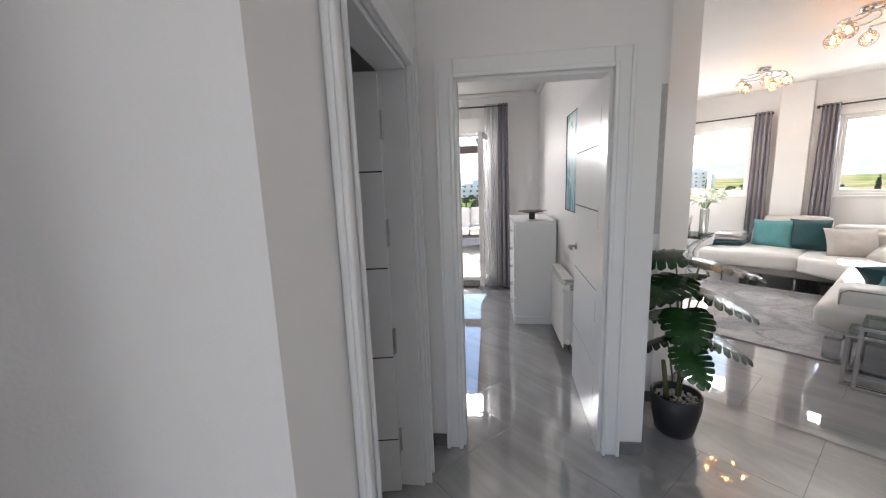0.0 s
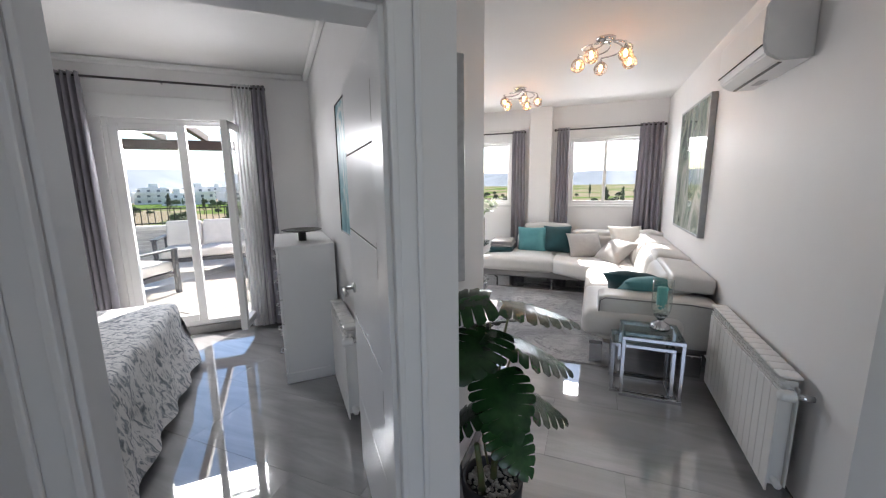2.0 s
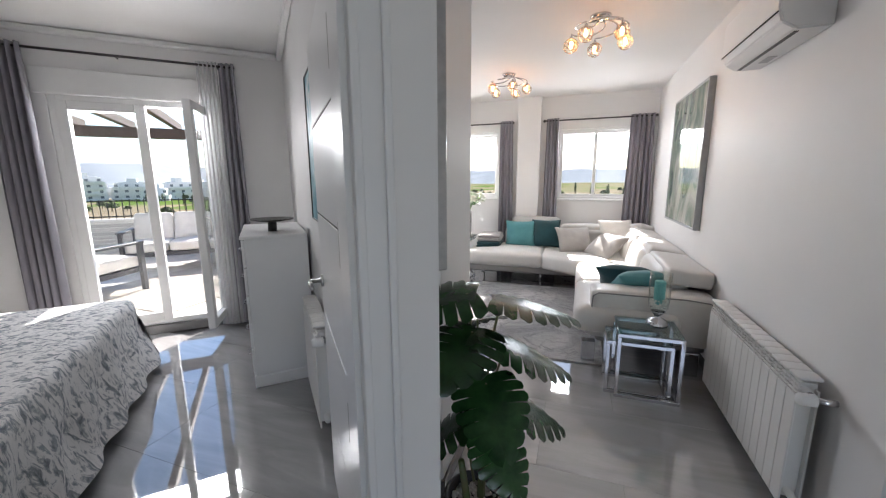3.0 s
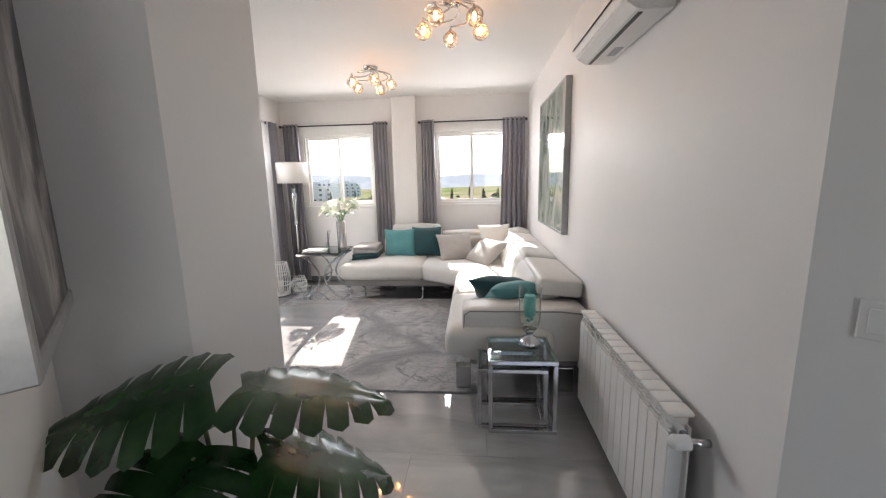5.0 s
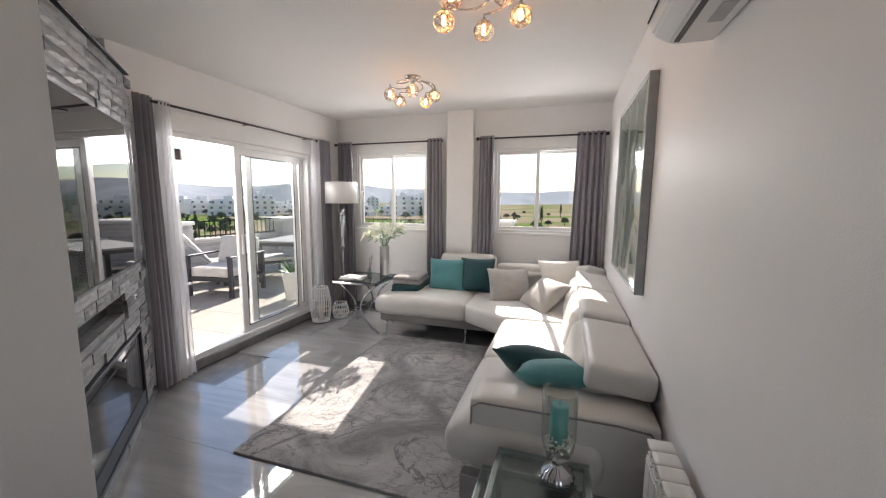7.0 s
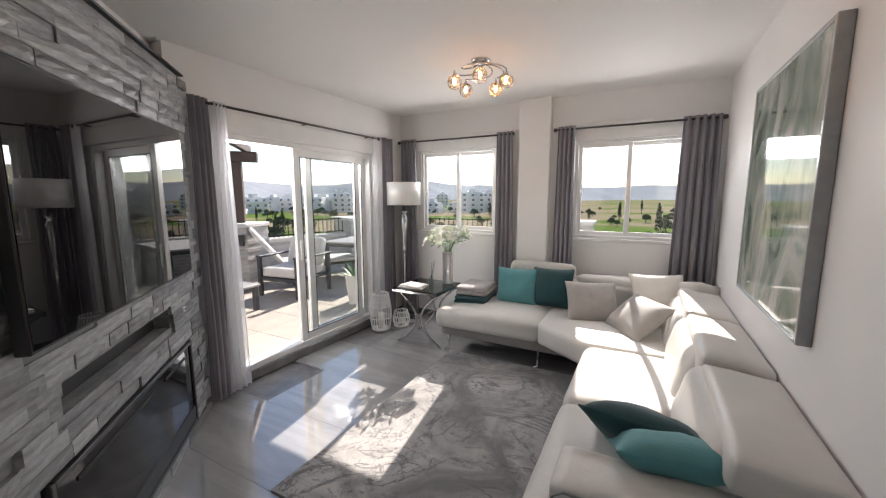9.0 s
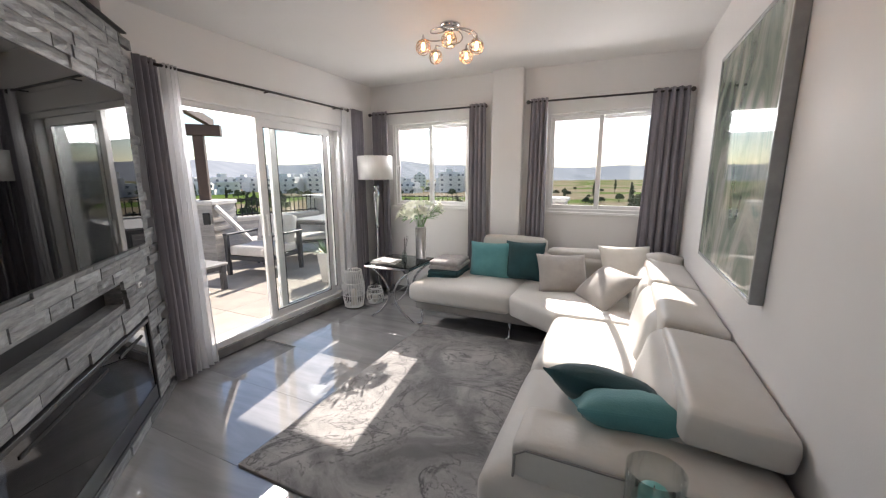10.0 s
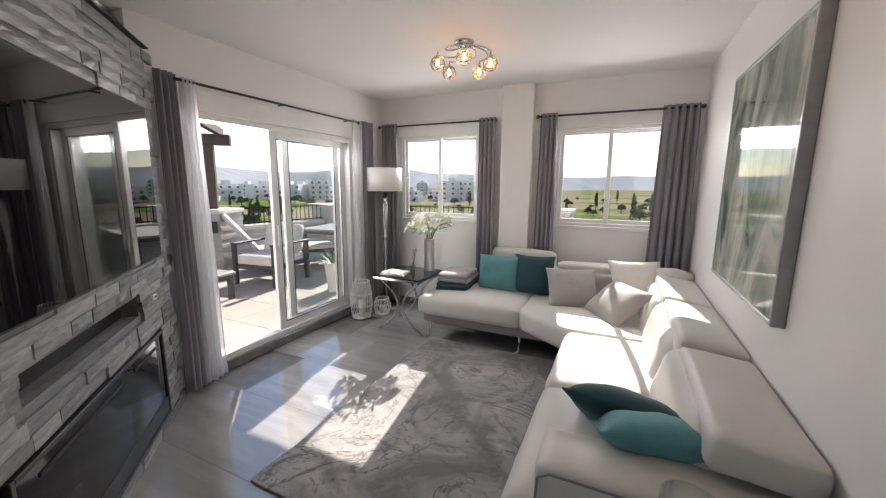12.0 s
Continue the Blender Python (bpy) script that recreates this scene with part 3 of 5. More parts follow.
def corner_sofa():
    s = thing("corner_sofa", Matrix.Translation((8.0, 0.8, 0)), "white leather corner sofa with adjustable headrests and chrome feet", "sofa")
    o = Matrix.Translation((-8.0, -0.8, 0))

    def add(name, bm, material=LEATHER, label="", smooth=True):
        bm.transform(o)
        return part(name, bm, material, s, label, smooth)

    add("base", soft(2.75, 0.74, 0.13, 0.03, m=mv(7.86, 0.33, 0.235)), TAUPE, "taupe leather base")
    add("base", soft(0.78, 1.50, 0.13, 0.03, m=mv(8.90, 1.53, 0.235)), TAUPE, "taupe leather base")
    for k, (x0, x1) in enumerate(((6.40, 7.30), (7.30, 8.17))):
        add("seat_cushion", soft(x1 - x0, 0.72, 0.20, 0.07, 0.035, 10, mv((x0 + x1) / 2, 0.50, 0.36), 0.006, k))
    corner = prism([(8.17, 0.14), (9.30, 0.14), (9.30, 1.30), (8.47, 1.30), (8.17, 0.86)], 0.26, 0.46)
    bmesh.ops.bevel(corner, geom=corner.edges[:], offset=0.05, segments=4, affect='EDGES', profile=0.5)
    add("seat_cushion", corner)
    add("seat_cushion", soft(0.86, 1.06, 0.20, 0.07, 0.035, 10, mv(8.88, 1.80, 0.36), 0.006, 7))
    # arm with piping
    arm = add("arm", soft(0.27, 0.82, 0.37, 0.035, 0.010, 8, mv(6.585, 0.335, 0.405), 0.003, 3))
    bm = tube([(6.452, 0.735, 0.40), (6.450, 0.728, 0.548), (6.449, 0.69, 0.574), (6.449, 0.1, 0.574), (6.45, -0.03, 0.56), (6.452, -0.06, 0.51)], 0.005, 6)
    bm.transform(o)
    part("piping", bm, PIPING, arm)
    # backs
    for k, (x0, x1) in enumerate(((6.68, 7.50), (7.50, 8.35), (8.35, 9.05))):
        add("backrest", soft(x1 - x0 - 0.005, 0.25, 0.36, 0.09, 0.02, 9, mv((x0 + x1) / 2, 0.185, 0.545, 15, 0, 0), 0.006, k + 11))
    for k, (y0, y1) in enumerate(((0.25, 1.20), (1.20, 1.90))):
        add("backrest", soft(0.22, y1 - y0 - 0.005, 0.34, 0.08, 0.02, 8, mv(9.20, (y0 + y1) / 2, 0.55, 0, 12, 0), 0.006, k + 21))
    for k, (x0, x1, tilt, z) in enumerate(((6.60, 7.42, 5, 0.685), (7.425, 8.25, 7, 0.70), (8.255, 9.05, 9, 0.705))):
        add("headrest", soft(x1 - x0 - 0.006, 0.31, 0.125, 0.03, 0.012, 10, mv((x0 + x1) / 2, 0.072, z, tilt, 0, 0), 0.006, k + 31))
    add("headrest", soft(0.14, 0.69, 0.22, 0.055, 0.012, 8, mv(9.27, 1.455, 0.755, 0, 12, 0), 0.005, 41))
    add("headrest", soft(0.24, 0.80, 0.15, 0.06, 0.015, 8, mv(9.27, 0.70, 0.70, 0, 10, 0), 0.005, 42))
    add("headrest", soft(0.36, 0.36, 0.17, 0.06, 0.015, 8, mv(9.18, 0.10, 0.70, -14, 14, -45), 0.005, 43))
    for x, y in ((6.50, 0.74), (6.50, 0.05), (8.20, 0.75)):
        add("foot", B((x - 0.035, x + 0.035, y - 0.05, y + 0.05, 0.0, 0.175), bevel=0.004), CHROME, "chrome foot", False)
    for x, y in ((8.56, 2.22), (8.56, 1.3), (9.2, 2.22)):
        bm = tube([(x - 0.03, y + 0.03, 0.008), (x, y, 0.02), (x + 0.01, y, 0.10), (x, y, 0.18)], 0.012, 8)
        add("foot", bm, CHROME, "curved chrome foot")
    return s


corner_sofa()


def cushion(w, h, d, m, material, label, seed):
    """A square scatter cushion with pinched corners; standing in its local x-z plane."""
    bm = bmesh.new()
    bmesh.ops.create_cube(bm, size=2)
    bmesh.ops.subdivide_edges(bm, edges=bm.edges[:], cuts=11, use_grid_fill=True)
    for v in bm.verts:
        x, y, z = v.co
        e = max(0.0, (1 - abs(x) ** 2.6)) ** 0.6 * max(0.0, (1 - abs(z) ** 2.6)) ** 0.6
        pinch = 1 - 0.075 * (1 - abs(z) ** 2) * abs(x) ** 3
        pinch2 = 1 - 0.075 * (1 - abs(x) ** 2) * abs(z) ** 3
        wr = noise.noise(Vector((x * 2 + seed, y, z * 2 + seed))) * 0.012
        v.co = (x * w / 2 * pinch, y * (d / 2 * e + 0.004) + wr * e, z * h / 2 * pinch2)
    ob = part("cushion", bm, material, None, "", True)
    ob.matrix_world = m
    return tagged(ob, label, "cushion", "sofa cushions")


cushion(0.43, 0.40, 0.15, mv(8.99, 1.64, 0.635, -14, 0, -84), TEAL, "light teal velvet cushion leaning on the sofa back", 1)
cushion(0.40, 0.40, 0.14, mv(9.04, 1.29, 0.655, -14, 0, -86), DTEAL, "dark teal velvet cushion leaning on the sofa back", 2)
cushion(0.46, 0.42, 0.15, mv(8.90, 0.90, 0.60, -42, 0, -72), GREYVELVET, "pale grey velvet cushion leaning on the sofa back", 3)
cushion(0.52, 0.42, 0.14, mv(8.68, 0.52, 0.575, 50, 0, 34), GREYVELVET, "pale grey velvet cushion slumped in the sofa corner", 4)
cushion(0.46, 0.40, 0.14, mv(9.02, 0.36, 0.70, -35, 0, -70), CREAM, "cream cushion in the sofa corner", 5)
cushion(0.46, 0.44, 0.17, mv(6.98, 0.45, 0.565, 56, 0, -100), DTEAL, "dark teal velvet cushion lying against the sofa arm", 6)
cushion(0.46, 0.42, 0.16, mv(6.83, 0.35, 0.585, 64, 0, -80), TEAL, "light teal velvet cushion lying against the sofa arm", 7)


def folded_throw(name, x, y, z, sx, sy, layers, material, label):
    t = thing(name, mv(x, y, z, 0, 0, 4), label, "throw")
    for k in range(layers):
        h = 0.05
        part("fold", soft(sx - 0.02 * (k % 2), sy - 0.015 * k, h, 0.024, 0.006, 7, mv(0.008 * (-1) ** k, 0.005 * k, h / 2 + k * (h - 0.006)), 0.01, 50 + k), material, t, "", True)
    return t


folded_throw("throw", 8.92, 2.07, 0.455, 0.46, 0.34, 2, DTEAL, "dark teal folded throw on the sofa")
folded_throw("throw", 8.92, 2.06, 0.552, 0.44, 0.33, 2, mat("grey_knit", (0.42, 0.40, 0.39), 0.9, other=(0.33, 0.31, 0.31), scale=20, bump=0.4, bump_scale=250), "grey knitted folded throw on another throw")


# ---- rug ----
def rug_material():
    m = bpy.data.materials.new("marbled_rug")
    m.use_nodes = True
    nt = m.node_tree
    b = nt.nodes["Principled BSDF"]
    b.inputs["Roughness"].default_value = 0.9
    b.inputs["Sheen Weight"].default_value = 0.5
    co = nt.nodes.new("ShaderNodeTexCoord")
    n1 = node(nt, "ShaderNodeTexNoise", Scale=2.2, Detail=7.0, Roughness=0.65, Distortion=0.8)
    nt.links.new(co.outputs["Object"], n1.inputs["Vector"])
    base = nt.nodes.new("ShaderNodeValToRGB")
    e = base.color_ramp.elements
    e[0].position, e[0].color = 0.38, (0.14, 0.137, 0.138, 1)
    e[1].position, e[1].color = 0.62, (0.42, 0.405, 0.395, 1)
    nt.links.new(n1.outputs["Fac"], base.inputs["Fac"])
    last = base.outputs[0]
    for sc, col, seed in ((1.5, (0.07, 0.068, 0.07, 1), 0.0), (2.6, (0.12, 0.115, 0.115, 1), 5.0)):
        off = nt.nodes.new("ShaderNodeMapping")
        off.inputs["Location"].default_value = (seed, seed * 0.7, 0)
        off.inputs["Scale"].default_value = (1, 0.7, 1)
        off.inputs["Rotation"].default_value = (0, 0, 0.6)
        nt.links.new(co.outputs["Object"], off.inputs["Vector"])
        nv = node(nt, "ShaderNodeTexNoise", Scale=sc, Detail=6.0, Roughness=0.62, Distortion=1.4)
        nt.links.new(off.outputs[0], nv.inputs["Vector"])
        sub = nt.nodes.new("ShaderNodeMath")
        sub.operation = 'SUBTRACT'
        sub.inputs[1].default_value = 0.5
        nt.links.new(nv.outputs["Fac"], sub.inputs[0])
        ab = nt.nodes.new("ShaderNodeMath")
        ab.operation = 'ABSOLUTE'
        nt.links.new(sub.outputs[0], ab.inputs[0])
        mr = node(nt, "ShaderNodeMapRange", From_Max=0.012, To_Min=1.0, To_Max=0.0)
        nt.links.new(ab.outputs[0], mr.inputs["Value"])
        mx = nt.nodes.new("ShaderNodeMix")
        mx.data_type = 'RGBA'
        mx.inputs[7].default_value = col
        nt.links.new(mr.outputs[0], mx.inputs[0])
        nt.links.new(last, mx.inputs[6])
        last = mx.outputs[2]
    nt.links.new(last, b.inputs["Base Color"])
    n4 = node(nt, "ShaderNodeTexNoise", Scale=350.0, Detail=3.0)
    nt.links.new(co.outputs["Object"], n4.inputs["Vector"])
    bp = node(nt, "ShaderNodeBump", Strength=0.5, Distance=0.01)
    nt.links.new(n4.outputs["Fac"], bp.inputs["Height"])
    nt.links.new(bp.outputs[0], b.inputs["Normal"])
    return m


tagged(part("rug", B((6.42, 8.54, 0.62, 2.18, 0.001, 0.014), bevel=0.005, seg=2), rug_material()), "grey marble-patterned short pile rug on the tiled floor", "rug")

# ---- chimney breast with split-face stone ----
SV = 2.45
SU0, SU1, ST = 5.10, 7.11, 2.36
STONE = mat("grey_split_stone", (0.36, 0.37, 0.375), 0.45, other=(0.18, 0.188, 0.195), scale=14, bump=0.55, bump_scale=38, spread=0.4, stretch=(0.5, 1, 2.5), rough2=0.35)
FIRE = (5.48, 6.81, 0.08, 0.64)
SLOT = (5.64, 6.59, 0.80, 0.915)
chimney = tagged(thing("wall_chimney", HALL, "chimney breast clad in grey split-face stone", "chimney breast"), kind="structure")
part("core", B((SU0, FIRE[0], -SV + 0.02, -VA, 0, ST), (FIRE[1], SU1, -SV + 0.02, -VA, 0, ST), (FIRE[0], FIRE[1], -SV + 0.02, -VA, 0, FIRE[2]), (FIRE[0], SLOT[0], -SV + 0.02, -VA, FIRE[3], ST), (SLOT[1], FIRE[1], -SV + 0.02, -VA, FIRE[3], ST), (SLOT[0], SLOT[1], -SV + 0.02, -VA, FIRE[3], SLOT[2]), (SLOT[0], SLOT[1], -SV + 0.02, -VA, SLOT[3], ST), (FIRE[0], FIRE[1], -VA - 0.02, -VA, FIRE[2], SLOT[3])), STONE, chimney)
part("cap", B((SU0, SU1 + 0.012, -SV - 0.012, -VA, ST, ST + 0.012), bevel=0.003), BLACK, chimney, "thin dark edge strip")
part("slot_lining", B((SLOT[0] + 0.002, SLOT[1] - 0.002, -SV + 0.10, -SV + 0.11, SLOT[2], SLOT[3])), BLACK, chimney, "dark grey slot lining")

# fireplace insert
fire = thing("electric_fireplace", HALL @ Matrix.Translation((FIRE[0], -SV, FIRE[2])), "black glass-fronted electric fireplace set into stone", "fireplace")
fw, fh = FIRE[1] - FIRE[0], FIRE[3] - FIRE[2]
part("surround", B(*frame_boxes(0.002, fw - 0.002, 0.002, fh - 0.002, 0.022, -0.014, 0.14), bevel=0.003), BLACK, fire)
part("back", B((0.02, fw - 0.02, 0.15, 0.16, 0.02, fh - 0.02)), DARK, fire)
BLACKGLASS = mat("black_gloss_glass", (0.008, 0.008, 0.009), 0.015, scale=3)
part("front_glass", B((0.024, fw - 0.024, -0.004, 0.0, 0.024, fh - 0.024), bevel=0.001), BLACKGLASS, fire, "black mirror glass front")
part("vent", B((0.14, fw - 0.55, -0.009, -0.003, fh - 0.085, fh - 0.068), bevel=0.002), DARK, fire)
part("vent", B((fw - 0.42, fw - 0.12, -0.009, -0.003, fh - 0.085, fh - 0.068), bevel=0.002), DARK, fire)
part("lower_trim", B((0.03, fw - 0.03, -0.010, -0.003, 0.03, 0.12), bevel=0.003), BLACK, fire)

SCREEN = mat("dark_screen", (0.006, 0.006, 0.007), 0.015, scale=2)
tv = thing("television", HALL @ Matrix.Translation((5.42, -SV, 1.10)), "large flat black television on the stone wall", "television")
part("casing", B((0, 1.38, -0.055, -0.012, 0, 0.86), bevel=0.004), BLACK, tv)
part("screen", B((0.008, 1.372, -0.058, -0.054, 0.012, 0.852), bevel=0.001), SCREEN, tv, "glossy black screen")
part("bracket", B((0.4, 1.0, -0.012, 0.02, 0.2, 0.65)), BLACK, tv)
sock = thing("wall_switch", HALL @ Matrix.Translation((6.72, -SV, 0.85)), "small white switch plate on the stone", "switch")
part("plate", B((0, 0.05, -0.016, 0.0, 0, 0.03), bevel=0.003), PVC, sock)
part("rocker", B((0.012, 0.038, -0.019, -0.015, 0.008, 0.022), bevel=0.001), CHROME, sock)


# ---- pictures ----
def painting_material(name, stops, scale, distortion, stretch=(1, 1, 1), rough=0.15, seed=0.0):
    m = bpy.data.materials.new(name)
    m.use_nodes = True
    nt = m.node_tree
    b = nt.nodes["Principled BSDF"]
    b.inputs["Roughness"].default_value = rough
    co = nt.nodes.new("ShaderNodeTexCoord")
    mp = nt.nodes.new("ShaderNodeMapping")
    mp.inputs["Scale"].default_value = stretch
    mp.inputs["Location"].default_value = (seed, seed, seed)
    nt.links.new(co.outputs["Object"], mp.inputs["Vector"])
    n1 = node(nt, "ShaderNodeTexNoise", Scale=scale, Detail=7.0, Roughness=0.6, Distortion=distortion)
    nt.links.new(mp.outputs[0], n1.inputs["Vector"])
    r = nt.nodes.new("ShaderNodeValToRGB")
    while len(r.color_ramp.elements) < len(stops):
        r.color_ramp.elements.new(0.5)
    for el, (p, c) in zip(r.color_ramp.elements, stops):
        el.position, el.color = p, (*c, 1)
    nt.links.new(n1.outputs["Fac"], r.inputs["Fac"])
    nt.links.new(r.outputs[0], b.inputs["Base Color"])
    return m


def picture(name, m, w, h, d, edge, frame_mat, art, label):
    """A framed picture; local x along the wall, y out of it towards -y, z up."""
    t = thing(name, m, label, "picture")
    part("frame", B(*frame_boxes(0, w, 0, h, edge, -d, 0), bevel=0.003), frame_mat, t)
    part("canvas", B((edge, w - edge, -d + 0.006, -0.004, edge, h - edge)), art, t)
    return t


GREYFRAME = mat("satin_grey_frame", (0.36, 0.37, 0.38), 0.35, other=(0.30, 0.31, 0.32), scale=20, metal=0.3)
ART1 = painting_material("green_abstract_print", [(0.30, (0.05, 0.10, 0.075)), (0.42, (0.16, 0.22, 0.18)), (0.52, (0.34, 0.37, 0.32)), (0.62, (0.50, 0.51, 0.46)), (0.75, (0.12, 0.24, 0.20))], 2.4, 1.8, (1.4, 1, 0.6), 0.05)
picture("wall_picture", Matrix.Translation((8.28, YR, 0.985)) @ pose(0, 0, 0, 0, 0, 180), 1.14, 1.215, 0.05, 0.02, GREYFRAME, ART1, "large glossy green abstract picture in a grey frame")
ART2 = painting_material("blue_abstract_print", [(0.30, (0.01, 0.05, 0.10)), (0.42, (0.02, 0.22, 0.30)), (0.52, (0.16, 0.42, 0.48)), (0.6, (0.62, 0.66, 0.64)), (0.72, (0.03, 0.12, 0.18))], 2.6, 2.5, (1, 1, 0.8), 0.35, 3.0)
picture("wall_picture", HALL @ Matrix.Translation((4.80, -VB, 1.20)) @ pose(0, 0, 0) @ Matrix.Diagonal((1, -1, 1, 1)), 0.55, 0.76, 0.03, 0.008, BLACK, ART2, "blue and teal abstract canvas on the bedroom wall")
ART3 = painting_material("grey_abstract_print", [(0.35, (0.03, 0.028, 0.03)), (0.5, (0.12, 0.11, 0.11)), (0.62, (0.42, 0.40, 0.39)), (0.75, (0.08, 0.075, 0.075))], 3.0, 2.0, (1, 1, 0.6), 0.4, 7.0)
picture("wall_picture", HALL @ Matrix.Translation((3.98, -VA, 1.17)), 0.56, 0.70, 0.05, 0.03, STEEL, ART3, "dark abstract picture in a wide silver frame")


# ---- radiators ----
RAD0, RAD1 = 5.23, 6.28
RADWHITE = mat("radiator_enamel", (0.80, 0.79, 0.77), 0.3, other=(0.76, 0.75, 0.73), scale=3)


def radiator(m, n, pitch, z0, z1, label):
    """Aluminium sectional radiator: each section has a front plate, a ribbed top grille and a rounded cap."""
    t = thing("radiator", m, label, "radiator", "radiators")
    for k in range(n):
        x = k * pitch
        bm = B((x + 0.002, x + pitch - 0.002, -0.098, -0.090, z0, z1 - 0.075), (x + 0.03, x + pitch - 0.03, -0.092, -0.02, z0 + 0.02, z1 - 0.03), (x + 0.004, x + pitch - 0.004, -0.03, -0.022, z0 + 0.03, z1 - 0.05), bevel=0.002)
        for f in range(4):
            zz = z1 - 0.068 + f * 0.015
            e = B((x + 0.004, x + pitch - 0.004, -0.097 + f * 0.004, -0.088 + f * 0.004, zz, zz + 0.005))
            tmp = bpy.data.meshes.new("tmp")
            e.to_mesh(tmp)
            e.free()
            bm.from_mesh(tmp)
            bpy.data.meshes.remove(tmp)
        part("section", bm, RADWHITE, t)
        part("cap", soft(pitch - 0.004, 0.085, 0.016, 0.007, 0.0, 3, mv(x + pitch / 2, -0.058, z1 - 0.004)), RADWHITE, t, "", True)
    part("pipe", tube([(-0.02, -0.06, z0 + 0.05), (n * pitch + 0.0, -0.06, z0 + 0.05)], 0.016, 10), RADWHITE, t, "", True)
    part("pipe", tube([(-0.01, -0.06, z1 - 0.06), (n * pitch + 0.0, -0.06, z1 - 0.06)], 0.016, 10), RADWHITE, t, "", True)
    v = part("valve", tube([(-0.01, -0.06, z1 - 0.06), (-0.05, -0.06, z1 - 0.06), (-0.055, -0.03, z1 - 0.06), (-0.055, 0.0, z1 - 0.06)], 0.013, 10), CHROME, t, "chrome valve and pipe", True)
    part("thermostat_knob", lathe([(0.012, 0), (0.024, 0.004), (0.024, 0.05), (0.018, 0.06), (0, 0.061)], 14, m=Matrix.Translation((-0.055, -0.06, z1 - 0.06)) @ Matrix.Rotation(radians(90), 4, 'X')), PVC, v, "white thermostat knob", True)
    for x in (pitch, (n - 1) * pitch):
        part("bracket", B((x - 0.01, x + 0.01, -0.03, 0, z1 - 0.12, z1 - 0.09)), RADWHITE, t)
    return t


radiator(Matrix.Translation((RAD0, YR + 0.015, 0)) @ Matrix.Diagonal((1, -1, 1, 1)), 14, (RAD1 - RAD0) / 14, 0.08, 0.645, "white aluminium sectional radiator below a plain wall")
radiator(HALL @ Matrix.Translation((5.0, -VB, 0)) @ Matrix.Diagonal((1, 1, 1, 1)) @ Matrix.Diagonal((1, -1, 1, 1)), 8, 0.075, 0.11, 0.68, "white aluminium sectional radiator in the bedroom")


# ---- air conditioner ----
def air_conditioner():
    t = thing("air_conditioner", Matrix.Translation((5.63, YR, 2.035)), "white wall-mounted split air conditioner", "air conditioner")
    L = 0.70
    prof = [(0.0, 0.0), (0.13, 0.0), (0.185, 0.035), (0.20, 0.09), (0.20, 0.25), (0.18, 0.275), (0.0, 0.275)]
    bm = bmesh.new()
    a = [bm.verts.new((0, y, z)) for y, z in prof]
    b = [bm.verts.new((L, y, z)) for y, z in prof]
    bm.faces.new(a)
    bm.faces.new(b[::-1])
    for i in range(len(prof)):
        j = (i + 1) % len(prof)
        bm.faces.new((a[i], b[i], b[j], a[j]))
    bmesh.ops.bevel(bm, geom=bm.edges[:], offset=0.008, segments=2, affect='EDGES')
    part("body", bm, GLOSSWHITE, t)
    part("outlet_flap", B((0.04, L - 0.04, 0, 0.075, -0.002, 0.004), bevel=0.002, m=mv(0, 0.125, 0.004, 32, 0, 0)), GLOSSWHITE, t, "glossy white air flap")
    part("outlet_slot", B((0.03, L - 0.03, 0.108, 0.124, -0.003, 0.002)), BLACK, t, "black outlet slot")
    part("front_seam", B((0.002, L - 0.002, 0.1985, 0.2025, 0.075, 0.08)), DARK, t)
    part("rating_label", B((0.42, 0.54, 0.03, 0.07, -0.0025, 0.0005)), mat("grey_sticker", (0.5, 0.5, 0.52), 0.5), t, "small grey printed sticker")


air_conditioner()


def wall_switch(m, label):
    t = thing("wall_switch", m, label, "switch", "light switches")
    part("plate", B((-0.042, 0.042, -0.010, 0, -0.042, 0.042), bevel=0.003), PVC, t)
    part("rocker", B((-0.027, 0.027, -0.014, -0.009, -0.027, 0.027), bevel=0.002), PVC, t)


wall_switch(HALL @ Matrix.Translation((3.30, -3.552, 1.11)) @ Matrix.Diagonal((1, -1, 1, 1)), "white light switch on the hall wall")
wall_switch(HALL @ Matrix.Translation((3.83, -VL, 1.02)), "white light switch beside the bedroom door")

# ---- ceiling lamps ----
BULB = bpy.data.materials.new("warm_bulb")
BULB.use_nodes = True
eb = BULB.node_tree.nodes["Principled BSDF"]
eb.inputs["Emission Color"].default_value = (1.0, 0.45, 0.13, 1)
eb.inputs["Emission Strength"].default_value = 14.0
WIRE = mat("copper_chrome_wire", (0.72, 0.60, 0.50), 0.2, 1.0, other=(0.6, 0.48, 0.4), scale=30)


def wire_globe(c, r, seed):
    """A globe of criss-crossing wire rings."""
    rnd = random.Random(seed)
    rings = []
    for k in range(11):
        ax = Vector((rnd.uniform(-1, 1), rnd.uniform(-1, 1), rnd.uniform(-1, 1))).normalized()
        s = ax.orthogonal().normalized()
        u2 = ax.cross(s)
        off = rnd.uniform(-0.6, 0.6) * r
        rr = math.sqrt(r * r - off * off)
        rings.append(tube([c + ax * off + (s * math.cos(a) + u2 * math.sin(a)) * rr for a in [2 * math.pi * i / 14 for i in range(14)]], 0.0019, 4, True))
    return rings


